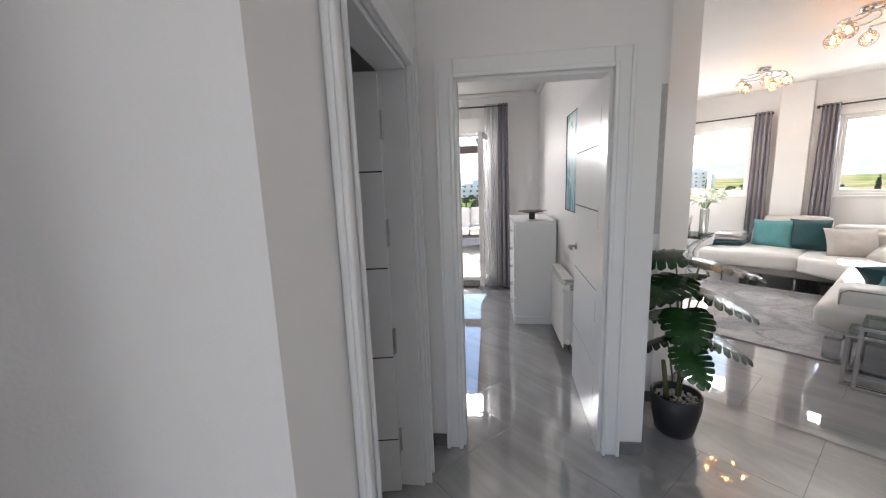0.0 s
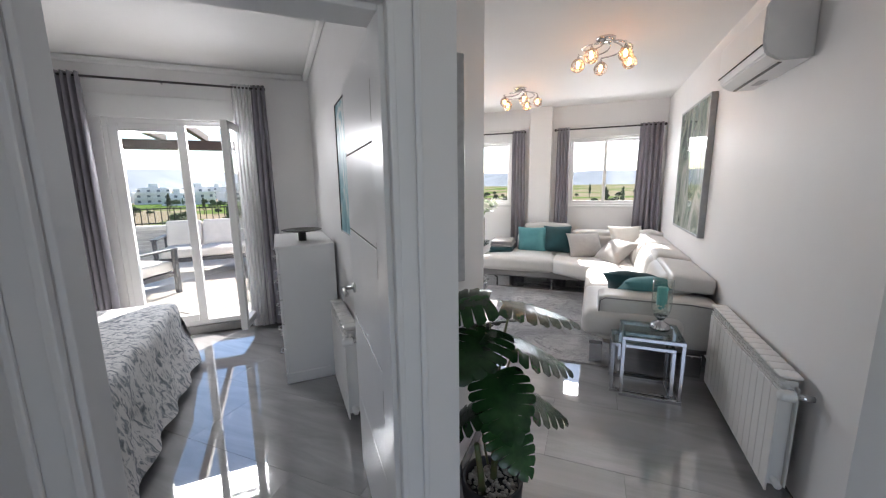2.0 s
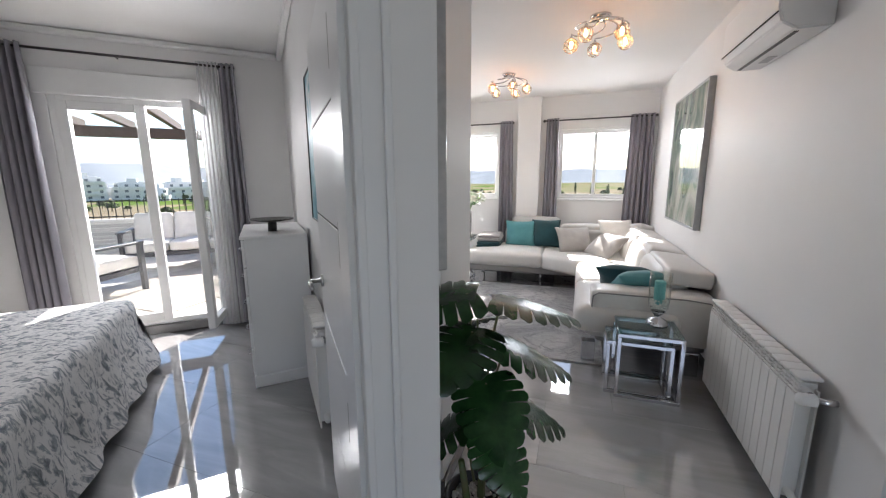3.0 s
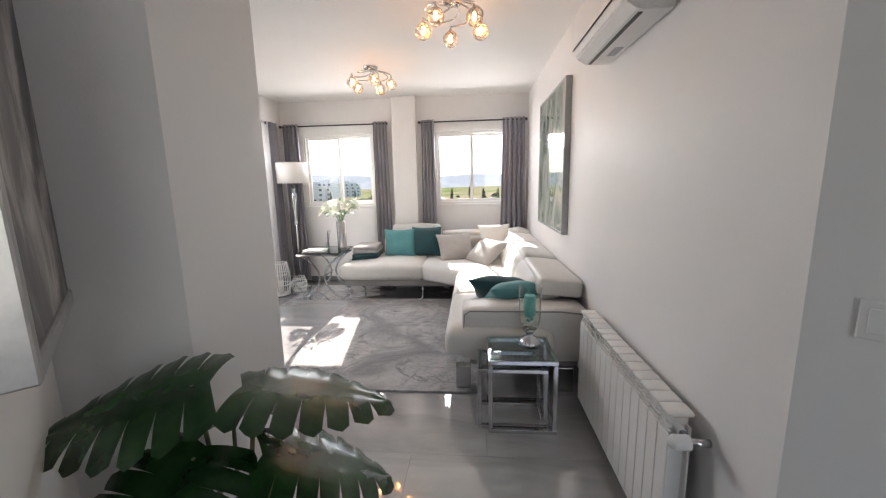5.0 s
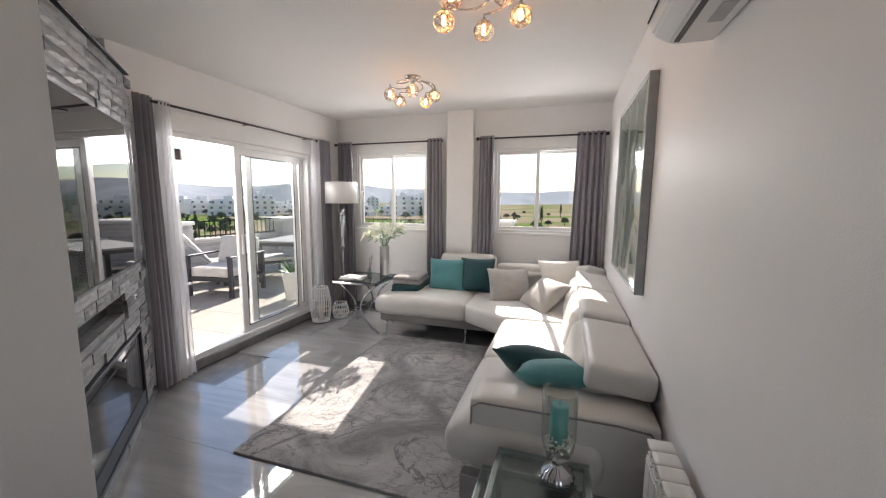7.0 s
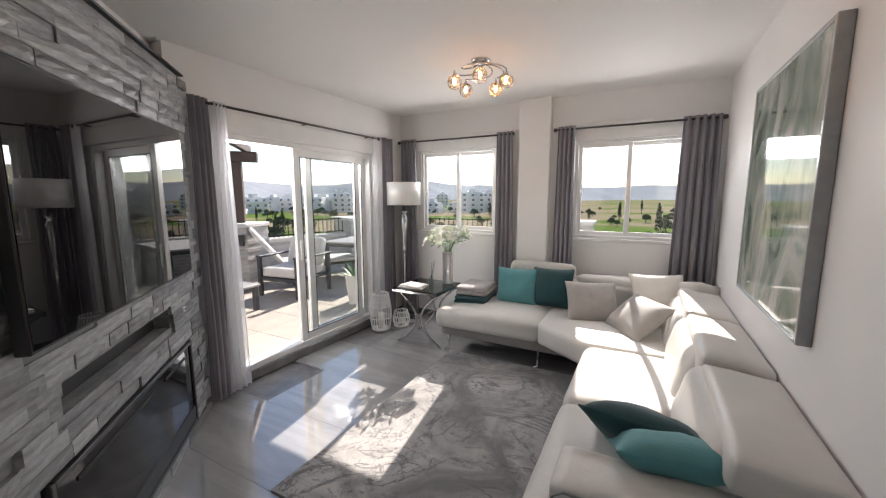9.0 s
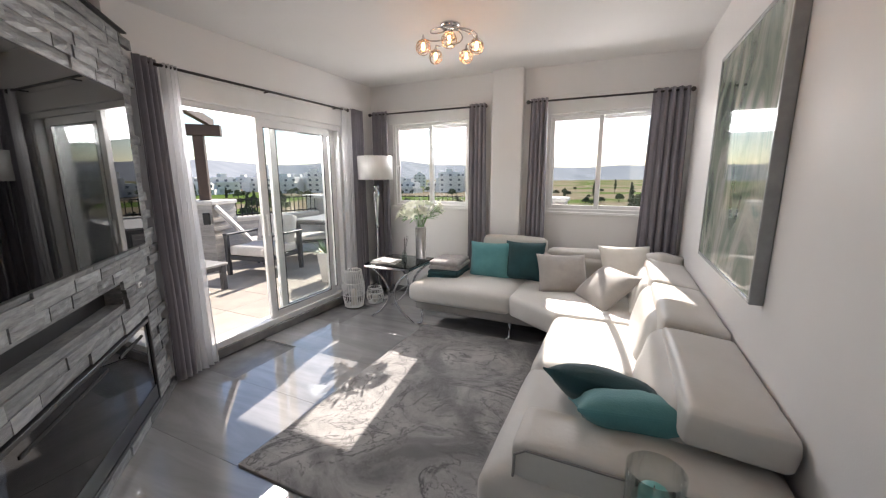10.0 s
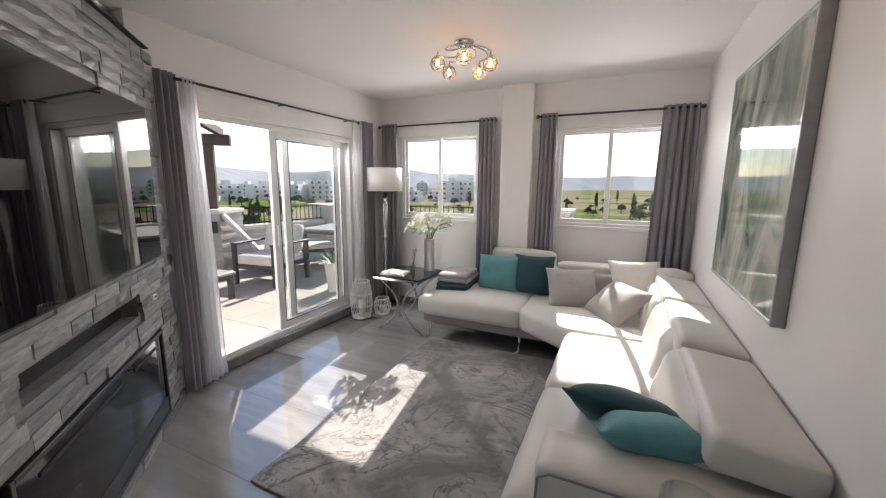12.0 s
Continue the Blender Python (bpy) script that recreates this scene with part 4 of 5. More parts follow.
def ceiling_lamp(x, y, rz, seed):
    t = thing("ceiling_lamp", mv(x, y, CEIL, 0, 0, rz), "chrome spiral ceiling lamp with five lit wire globes", "ceiling lamp", "ceiling lamps")
    part("rose", lathe([(0.0, -0.03), (0.06, -0.028), (0.075, -0.01), (0.075, 0.0)], 20), CHROME, t, "", True)
    rnd = random.Random(seed)
    for k in range(5):
        a0 = 2 * math.pi * k / 5
        pts = []
        for i in range(10):
            f = i / 9
            a = a0 + 2.3 * f
            r = 0.03 + 0.175 * math.sin(f * math.pi / 2)
            z = -0.03 - 0.03 * math.sin(f * math.pi) - 0.06 * f ** 2.2
            pts.append(Vector((r * math.cos(a), r * math.sin(a), z)))
        end = pts[-1] + Vector((0, 0, -0.015))
        part("arm", tube(pts + [end], 0.006, 7), CHROME, t, "", True)
        part("socket", lathe([(0.009, 0.0), (0.015, -0.02), (0.020, -0.04), (0.0, -0.041)], 12, m=Matrix.Translation(end)), CHROME, t, "", True)
        c = end + Vector((0, 0, -0.068))
        rings = wire_globe(c, 0.054, seed * 10 + k)
        g = part("wire_globe", rings[0], WIRE, t, "copper-tinted wire globe shade")
        for ring in rings[1:]:
            part("wire_ring", ring, WIRE, g)
        part("bulb", lathe([(0, -0.022), (0.010, -0.016), (0.012, 0), (0.009, 0.02), (0.006, 0.034)], 10, m=Matrix.Translation(c)), BULB, g, "small lit bulb", True)


ceiling_lamp(6.76, 0.79, 20, 1)
ceiling_lamp(8.09, 1.70, 70, 2)

# ---- small tables ----
CLEAR = glass("table_glass", (0.80, 0.86, 0.85))


def nest_table(x0, x1, y0, y1, h, label):
    t = thing("nesting_table", Matrix.Translation((x0, y0, 0)), label, "side table", "nest of tables")
    w, d, s = x1 - x0, y1 - y0, 0.024
    for x in (0, w - s):
        for y in (0, d - s):
            part("leg", B((x, x + s, y, y + s, s, h - s), bevel=0.002), CHROME, t)
        part("floor_rail", B((x, x + s, 0, d, 0, s), bevel=0.002), CHROME, t)
        part("top_rail", B((x, x + s, 0, d, h - s, h), bevel=0.002), CHROME, t)
    part("floor_rail", B((s, w - s, 0, s, 0, s), bevel=0.002), CHROME, t)
    for y in (0, d - s):
        part("top_rail", B((s, w - s, y, y + s, h - s, h), bevel=0.002), CHROME, t)
    g = part("tabletop", B((0.006, w - 0.006, 0.006, d - 0.006, h + 0.0005, h + 0.0085), bevel=0.001), CLEAR, t, "smoked clear glass top")
    return t


nest_table(6.01, 6.35, 0.205, 0.585, 0.44, "chrome-framed nesting side table with glass top")
nest_table(6.05, 6.31, 0.25, 0.645, 0.37, "smaller chrome-framed nesting side table with glass top")


def candle_holder(x, y, z):
    t = thing("hurricane_candle_holder", Matrix.Translation((x, y, z)), "glass hurricane vase on a silver ribbed foot with teal candle", "candle holder")
    bm = bmesh.new()
    prof = [(0.062, 0.0), (0.066, 0.015), (0.052, 0.04), (0.022, 0.058), (0.018, 0.07), (0.03, 0.085), (0.045, 0.10)]
    lathe(prof, 48, bm)
    for v in bm.verts:
        a = math.atan2(v.co.y, v.co.x)
        k = 1 + 0.05 * math.cos(a * 16)
        v.co.x *= k
        v.co.y *= k
    part("foot", bm, CHROME, t, "ribbed mirrored silver foot", True)
    part("glass_cylinder", lathe([(0.044, 0.10), (0.058, 0.13), (0.064, 0.17), (0.066, 0.36), (0.064, 0.36), (0.062, 0.17), (0.056, 0.133), (0.0, 0.115)], 32), glass("clear_glass", (0.95, 0.97, 0.96)), t, "clear glass cylinder", True)
    st = bmesh.new()
    rnd = random.Random(4)
    for k in range(110):
        a, r = rnd.uniform(0, 6.28), 0.052 * math.sqrt(rnd.random())
        bmesh.ops.create_icosphere(st, subdivisions=1, radius=rnd.uniform(0.004, 0.007), matrix=Matrix.Translation((r * math.cos(a), r * math.sin(a), 0.135 + rnd.uniform(0, 0.05))))
    part("pearl_layer", st, CREAM, t, "cream pebbles round the candle", True)["kind"] = "stuff"
    part("candle", lathe([(0.033, 0.15), (0.034, 0.30), (0.030, 0.306), (0.012, 0.302), (0, 0.301)], 24), mat("teal_wax", (0.16, 0.48, 0.46), 0.4, other=(0.13, 0.42, 0.41), scale=15, bump=0.1), t, "teal pillar candle", True)
    part("wick", tube([(0, 0, 0.30), (0.002, 0, 0.316)], 0.0015, 5), BLACK, t)


candle_holder(6.22, 0.335, 0.449)


def console_table():
    t = thing("glass_side_table", Matrix.Translation((8.73, 2.57, 0)), "chrome side table with curved crossed legs and dark glass top", "side table")
    part("tabletop", B((-0.28, 0.28, -0.27, 0.27, 0.595, 0.607), bevel=0.002), glass("smoked_glass", (0.35, 0.40, 0.40)), t, "smoked glass top")
    part("top_frame", B(*[(a, b, c, d, 0.57, 0.594) for a, b, c, d in ((-0.28, 0.28, -0.27, -0.25), (-0.28, 0.28, 0.25, 0.27), (-0.28, -0.26, -0.25, 0.25), (0.26, 0.28, -0.25, 0.25))], bevel=0.002), CHROME, t)
    for x in (-0.2, 0.2):
        for s in (-1, 1):
            pts = []
            for i in range(13):
                f = i / 12
                z = 0.005 + 0.565 * f
                y = -0.01 + s * (0.03 + 0.23 * (2 * f - 1) ** 2)
                pts.append((x, y, z))
            part("curved_leg", tube(pts, 0.012, 8), CHROME, t, "arched chrome leg", True)
    for z in (0.29,):
        part("stretcher", tube([(-0.2, -0.01, z), (0.2, -0.01, z)], 0.009, 8), CHROME, t, "", True)


console_table()


def textured_vase(x, y, z):
    t = thing("vase", Matrix.Translation((x, y, z)), "tall silver woven-texture vase of white lilies", "vase")
    bm = bmesh.new()
    n, rows = 28, 26
    rings = []
    for j in range(rows + 1):
        f = j / rows
        rings.append([bm.verts.new(((0.055 + 0.004 * (1 if (i + j) % 2 else -1)) * math.cos(2 * math.pi * i / n), (0.055 + 0.004 * (1 if (i + j) % 2 else -1)) * math.sin(2 * math.pi * i / n), 0.35 * f)) for i in range(n)])
    for A, C in zip(rings, rings[1:]):
        for i in range(n):
            bm.faces.new((A[i], A[(i + 1) % n], C[(i + 1) % n], C[i]))
    bm.faces.new(rings[0][::-1])
    part("body", bm, mat("silver_ceramic", (0.62, 0.61, 0.60), 0.22, 0.7, scale=20), t)
    part("rim", lathe([(0.052, 0.345), (0.058, 0.352), (0.052, 0.358), (0.044, 0.352), (0.044, 0.30), (0, 0.30)], 24), CHROME, t, "", True)
    GREEN = mat("lily_leaf", (0.10, 0.22, 0.05), 0.45, other=(0.06, 0.15, 0.03), scale=20, spread=0.2)
    PETAL = mat("lily_petal", (0.85, 0.85, 0.78), 0.5, other=(0.75, 0.78, 0.62), scale=12)
    rnd = random.Random(8)
    for k in range(26):
        a = rnd.uniform(0, 2 * math.pi)
        spread = 0.05 + 0.19 * math.sqrt(rnd.random())
        top = Vector((spread * math.cos(a), spread * math.sin(a), 0.35 + 0.12 + 0.17 * rnd.random() * (1.2 - spread * 2.5)))
        mid = Vector((0.3 * top.x, 0.3 * top.y, 0.44))
        part("stem", tube([(0.01 * math.cos(a), 0.01 * math.sin(a), 0.31), mid, top], 0.0025, 5), GREEN, t, "", True)
        out = (top - Vector((0, 0, 0.35))).normalized()
        s = out.orthogonal().normalized()
        u2 = out.cross(s)
        if k < 17:
            bm = bmesh.new()
            for p in range(6):
                ang = p * math.pi / 3 + rnd.random() * 0.3
                d = s * math.cos(ang) + u2 * math.sin(ang)
                w = out.cross(d)
                prev = None
                for i in range(6):
                    f = i / 5
                    c = top + d * (0.068 * math.sin(f * 1.6)) + out * (0.06 * f - 0.045 * f ** 2.5)
                    hw = 0.017 * math.sin(math.pi * (0.12 + 0.88 * f) ** 0.9) + 0.001
                    cur = (bm.verts.new(c - w * hw), bm.verts.new(c + out * -0.004), bm.verts.new(c + w * hw))
                    if prev:
                        bm.faces.new((prev[0], prev[1], cur[1], cur[0]))
                        bm.faces.new((prev[1], prev[2], cur[2], cur[1]))
                    prev = cur
            part("lily_flower", bm, PETAL, t, "white open lily", True)
        else:
            part("lily_bud", lathe([(0.002, 0), (0.009, 0.02), (0.010, 0.045), (0.003, 0.075)], 8, m=Matrix.Translation(top) @ out.to_track_quat('Z', 'Y').to_matrix().to_4x4()), PETAL, t, "closed pale lily bud", True)
        for q in range(2):
            a2 = a + rnd.uniform(-0.9, 0.9)
            b0 = mid.lerp(top, rnd.uniform(0.0, 0.8))
            d = Vector((math.cos(a2), math.sin(a2), rnd.uniform(-0.1, 0.7))).normalized()
            w = d.cross(Vector((0, 0, 1))).normalized()
            bm = bmesh.new()
            prev = None
            for i in range(5):
                f = i / 4
                c = b0 + d * 0.11 * f + Vector((0, 0, -0.03 * f * f))
                hw = 0.012 * math.sin(math.pi * (0.05 + 0.93 * f)) + 0.0006
                cur = (bm.verts.new(c - w * hw), bm.verts.new(c + Vector((0, 0, -0.003))), bm.verts.new(c + w * hw))
                if prev:
                    bm.faces.new((prev[0], prev[1], cur[1], cur[0]))
                    bm.faces.new((prev[1], prev[2], cur[2], cur[1]))
                prev = cur
            part("leaf", bm, GREEN, t, "", True)


textured_vase(8.93, 2.42, 0.607)

dif = thing("reed_diffuser", Matrix.Translation((8.84, 2.58, 0.607)), "small glass reed diffuser with dark reeds", "diffuser")
part("bottle", lathe([(0.025, 0), (0.028, 0.01), (0.028, 0.06), (0.012, 0.075), (0.012, 0.09)], 18), CLEAR, dif, "", True)
rnd = random.Random(2)
for k in range(6):
    a = rnd.uniform(0, 6.28)
    part("reed", tube([(0, 0, 0.01), (0.045 * math.cos(a), 0.045 * math.sin(a), 0.24 + rnd.uniform(-0.02, 0.02))], 0.0016, 5), BLACK, dif)
for k, (dx, dy, rz, w, h) in enumerate(((0, 0, 8, 0.20, 0.27), (0.01, 0.0, -6, 0.19, 0.25))):
    b = thing("magazine", mv(8.60 + dx, 2.66 + dy, 0.607 + k * 0.012, 0, 0, rz), "closed magazine with pale cover on the glass table", "magazine", "magazines")
    part("pages", B((-w / 2 + 0.002, w / 2 - 0.002, -h / 2 + 0.002, h / 2 - 0.002, 0.001, 0.010)), CREAM, b)
    part("cover", B((-w / 2, w / 2, -h / 2, h / 2, 0.010, 0.0115), bevel=0.0005), painting_material("magazine_cover", [(0.35, (0.05, 0.05, 0.05)), (0.5, (0.6, 0.6, 0.6)), (0.65, (0.75, 0.75, 0.73))], 14, 0.6, seed=k), b)


def rattan_lantern(x, y, h, r, label, n):
    t = thing("lantern", Matrix.Translation((x, y, 0)), label, "lantern", "white lanterns")
    def rad(f):
        return r * (0.72 + 0.28 * math.sin(math.pi * min(1, 0.12 + 0.86 * f)))
    for k in range(n):
        a = 2 * math.pi * k / n
        pts = [(rad(i / 9) * math.cos(a), rad(i / 9) * math.sin(a), 0.01 + (h - 0.02) * i / 9) for i in range(10)]
        part("slat", tube(pts, 0.0045, 5), PVC, t)
    for f in (0.0, 0.33, 0.66, 1.0):
        rr = rad(f) + 0.002
        part("hoop", tube([(rr * math.cos(a), rr * math.sin(a), 0.01 + (h - 0.02) * f) for a in [2 * math.pi * i / 28 for i in range(28)]], 0.006, 6, True), PVC, t, "", True)
    part("base", lathe([(0.0, 0.0), (rad(0), 0.0), (rad(0), 0.012), (0, 0.013)], 24), PVC, t)
    part("candle", lathe([(0.035, 0.013), (0.035, h * 0.45), (0, h * 0.455)], 16), CREAM, t, "cream candle inside", True)
    part("handle", tube([(rad(1) * 0.8 * math.cos(a), 0, h + rad(1) * 0.25 * math.sin(a)) for a in [math.pi * i / 10 for i in range(11)]], 0.004, 6), CHROME, t, "", True)


rattan_lantern(8.74, 3.22, 0.44, 0.125, "tall white woven lantern on the tiled floor", 26)
rattan_lantern(8.95, 3.07, 0.20, 0.10, "small white slatted lantern on the tiled floor", 18)


def floor_lamp(x, y):
    t = thing("floor_lamp", Matrix.Translation((x, y, 0)), "silver baluster floor lamp with white satin drum shade", "floor lamp")
    part("base", lathe([(0.0, 0.0), (0.14, 0.0), (0.14, 0.012), (0.05, 0.03), (0.012, 0.045)], 28), CHROME, t, "", True)
    part("pole", tube([(0, 0, 0.04), (0, 0, 0.95)], 0.011, 12), CHROME, t, "", True)
    part("baluster", lathe([(0.012, 0.88), (0.026, 0.90), (0.026, 0.93), (0.014, 0.95), (0.020, 1.02), (0.036, 1.22), (0.042, 1.28), (0.030, 1.33), (0.018, 1.35), (0.034, 1.37), (0.034, 1.39), (0.014, 1.41), (0.010, 1.50)], 24), CHROME, t, "mirrored turned baluster", True)
    m = mat("white_satin_shade", (0.72, 0.71, 0.69), 0.35, other=(0.62, 0.61, 0.59), scale=2, stretch=(6, 6, 0.3))
    sh = part("shade", lathe([(0.205, 1.465), (0.205, 1.735), (0.201, 1.735), (0.201, 1.465)], 40), m, t, "white satin drum shade", True)
    for a in (0, 2.094, 4.189):
        part("spider", tube([(0, 0, 1.50), (0.2 * math.cos(a), 0.2 * math.sin(a), 1.50)], 0.003, 5), CHROME, t)


floor_lamp(9.13, 3.13)


# ---- potted plant ----
LEAF = mat("monstera_leaf", (0.032, 0.105, 0.030), 0.25, other=(0.009, 0.042, 0.013), scale=9, bump=0.15, bump_scale=30, spread=0.35)
STEM = mat("plant_stem", (0.06, 0.11, 0.03), 0.5, other=(0.10, 0.09, 0.04), scale=15)


def monstera_leaf(size):
    """A heart-shaped leaf with deep slits; stalk end at the origin, tip along +x, arching down."""
    bm = bmesh.new()
    N = 7

    def width(t):
        return 0.52 * math.sin(math.pi * (0.16 + 0.84 * t) ** 0.85) ** 0.8 + 0.02

    def place(t, s, f):
        """t along the midrib, s side, f from midrib to edge."""
        w = width(t) * size
        x = (-0.12 + 1.05 * t) * size - (0.14 * (1 - t) - 0.16 * t) * f * size * 0.8
        y = s * w * f
        z = 0.05 * size * f - 0.13 * size * f * f - 0.17 * size * max(0, t) ** 2 + 0.015 * size * math.sin(t * N * 2 * math.pi) * f
        return Vector((x, y, z))

    for s in (-1, 1):
        for k in range(N):
            t0, t1 = k / N, (k + 1) / N
            slit = 0.03 if k in (0,) else 0.17
            cols = 3
            rows = 6
            grid = []
            for j in range(rows + 1):
                f = j / rows
                g = max(0.0, (f - 0.48) / 0.52)
                sh = slit * g ** 0.7 / N
                a, b = t0 + sh * 0.55, t1 - sh * 0.55
                row = []
                for i in range(cols + 1):
                    q = i / cols
                    tt = a + (b - a) * q
                    ff = f * (1 - 0.08 * (2 * q - 1) ** 2 * g)
                    row.append(bm.verts.new(place(tt, s, ff)))
                grid.append(row)
            for A, C in zip(grid, grid[1:]):
                for i in range(cols):
                    bm.faces.new((A[i], A[i + 1], C[i + 1], C[i]))
    bmesh.ops.remove_doubles(bm, verts=bm.verts, dist=0.0005)
    return bm


def monstera():
    t = thing("monstera_plant", Matrix.Translation((4.70, 1.165, 0)), "artificial monstera with slit leaves in a dark grey pot", "potted plant")
    pot = part("pot", lathe([(0.0, 0.0), (0.085, 0.0), (0.10, 0.02), (0.128, 0.16), (0.132, 0.235), (0.122, 0.24), (0.116, 0.225), (0.11, 0.19), (0, 0.19)], 32), mat("dark_grey_ceramic", (0.035, 0.035, 0.04), 0.5, other=(0.025, 0.025, 0.03), scale=8, bump=0.1, bump_scale=60), t, "dark grey ceramic pot", True)
    st = bmesh.new()
    rnd = random.Random(3)
    for k in range(170):
        a, r = rnd.uniform(0, 6.28), 0.108 * math.sqrt(rnd.random())
        bmesh.ops.create_icosphere(st, subdivisions=1, radius=rnd.uniform(0.007, 0.013), matrix=Matrix.Translation((r * math.cos(a), r * math.sin(a), 0.198 + rnd.uniform(0, 0.012))) @ Matrix.Diagonal((1, rnd.uniform(0.7, 1.2), 0.6, 1)))
    part("pebble_layer", st, mat("white_pebbles", (0.62, 0.60, 0.57), 0.6, other=(0.42, 0.40, 0.38), scale=60), t, "white pebbles", True)["kind"] = "stuff"
    for dx, dy, h, bend in ((0.03, 0.0, 0.52, 0.03), (-0.05, 0.03, 0.45, -0.05)):
        part("stem", tube([(dx, dy, 0.19), (dx + bend * 0.3, dy, h * 0.6), (dx + bend, dy + 0.01, h)], 0.017, 10, taper=0.011), STEM, t, "", True)
    meshes = []
    for size in (0.27, 0.24, 0.20):
        bm = monstera_leaf(size)
        me = bpy.data.meshes.new("leaf")
        bmesh.ops.recalc_face_normals(bm, faces=bm.faces)
        for f in bm.faces:
            f.smooth = True
        bm.to_mesh(me)
        bm.free()
        me.materials.append(LEAF)
        meshes.append(me)
    leaves = [  # azimuth, reach, height, droop, mesh
        (112, 0.05, 1.03, 4, 0), (-72, 0.07, 1.01, 6, 0), (-66, 0.09, 0.84, 18, 0), (-62, 0.10, 0.62, 22, 0), (125, 0.07, 0.80, 16, 0),
        (118, 0.07, 0.56, 26, 1), (172, 0.08, 0.92, 12, 1), (25, 0.07, 0.91, 16, 1), (-152, 0.08, 0.74, 22, 1), (45, 0.07, 0.70, 26, 1), (-18, 0.08, 0.58, 28, 2), (-128, 0.07, 0.52, 32, 2)]
    for k, (az, reach, h, droop, mi) in enumerate(leaves):
        a = radians(az)
        base = Vector((0.02 * math.cos(a), 0.02 * math.sin(a), max(0.30, h - 0.32)))
        tip = Vector((reach * math.cos(a), reach * math.sin(a), h))
        mid = base.lerp(tip, 0.55) + Vector((0, 0, 0.04))
        p = part("petiole", tube([base, mid, tip], 0.0055, 6, taper=0.004), STEM, t, "", True)
        lf = new("leaf", meshes[mi])
        lf.parent = t
        lf.matrix_local = Matrix.Translation(tip) @ pose(0, 0, 0, 0, 0, az) @ pose(0, 0, 0, rnd.uniform(-14, 14), droop, 0)


monstera()


# ---- bedroom ----
def bed_cloth():
    m = painting_material("feather_print_bedspread", [(0.34, (0.16, 0.18, 0.20)), (0.44, (0.34, 0.36, 0.38)), (0.50, (0.68, 0.67, 0.66)), (0.60, (0.74, 0.73, 0.72)), (0.68, (0.30, 0.33, 0.36))], 16, 1.2, (1.6, 1, 0.7), 0.85)
    return m


def bed():
    t = thing("bed", HALL @ Matrix.Translation((4.55, 0.0, 0)), "double bed with grey and white feather-print bedspread", "bed")
    u0, u1, v0, v1, top = 0.0, 1.95, -0.75, 0.90, 0.56
    part("mattress", B((u0 + 0.06, u1 - 0.06, -v1 + 0.06, -v0 - 0.06, 0.2, top - 0.03), bevel=0.05, seg=3), CREAM, t)
    bm = bmesh.new()
    nu, nv = 60, 50
    du, dv = 0.52, 0.52
    rows = []
    for i in range(nu + 1):
        row = []
        for j in range(nv + 1):
            a = -du + (u1 - u0 + 2 * du) * i / nu
            b = -dv + (v1 - v0 + 2 * dv) * j / nv
            L, W = u1 - u0, v1 - v0
            oa = max(0, -a, a - L)
            ob = max(0, -b, b - W)
            drop = max(oa, ob)
            x = min(max(a, 0), L)
            y = min(max(b, 0), W)
            flare = 0.10 * (drop / 0.52) ** 2
            fold = 0.022 * math.sin((a + b) * 16) * min(1, drop / 0.3) + 0.014 * noise.noise(Vector((a * 5, b * 5, 1)))
            sa = (1 if a > L else -1) if oa > 0 else 0
            sb = (1 if b > W else -1) if ob > 0 else 0
            n = math.hypot(sa, sb) or 1
            x += sa / n * (flare + fold + 0.03 * min(1, drop / 0.08))
            y += sb / n * (flare + fold + 0.03 * min(1, drop / 0.08))
            z = top - max(0, drop - 0.02) + 0.008 * noise.noise(Vector((a * 7, b * 7, 3))) - (0.0 if drop else 0.0)
            row.append(bm.verts.new((x + u0, -(y + v0), max(0.012, z))))
        rows.append(row)
    for A, C in zip(rows, rows[1:]):
        for j in range(nv):
            bm.faces.new((A[j], A[j + 1], C[j + 1], C[j]))
    part("bedspread", bm, bed_cloth(), t, "feather-print bedspread hanging to the floor", True)


bed()


def chest_of_drawers():
    t = thing("chest_of_drawers", HALL @ Matrix.Translation((5.82, -2.11, 0)), "tall white lacquered chest of drawers", "chest of drawers")
    W, D, H = 0.78, 0.41, 1.06
    part("carcass", B((0, W, 0.0, D - 0.02, 0.07, H - 0.02), bevel=0.003), GLOSSWHITE, t)
    part("top", B((-0.012, W + 0.012, 0, D + 0.006, H - 0.02, H), bevel=0.004), GLOSSWHITE, t)
    part("plinth", B((-0.01, W + 0.01, 0, D - 0.004, 0.0, 0.085), bevel=0.006), GLOSSWHITE, t)
    for k in range(5):
        z0 = 0.09 + k * 0.19
        d = part("drawer_front", B((0.008, W - 0.008, D - 0.02, D, z0 + 0.004, z0 + 0.186), bevel=0.004), GLOSSWHITE, t)
        for x in (0.2, W - 0.2):
            part("cup_handle", tube([(x - 0.045, D, z0 + 0.10), (x - 0.04, D + 0.025, z0 + 0.10), (x + 0.04, D + 0.025, z0 + 0.10), (x + 0.045, D, z0 + 0.10)], 0.005, 8), CHROME, d, "chrome bow handle", True)


chest_of_drawers()
orn = thing("ornament_dish", HALL @ Matrix.Translation((6.05, -1.90, 1.06)), "dark footed dish on the chest of drawers", "dish")
part("stand", lathe([(0.0, 0), (0.03, 0.0), (0.03, 0.06), (0.02, 0.065), (0, 0.065)], 16), BLACK, orn, "", True)
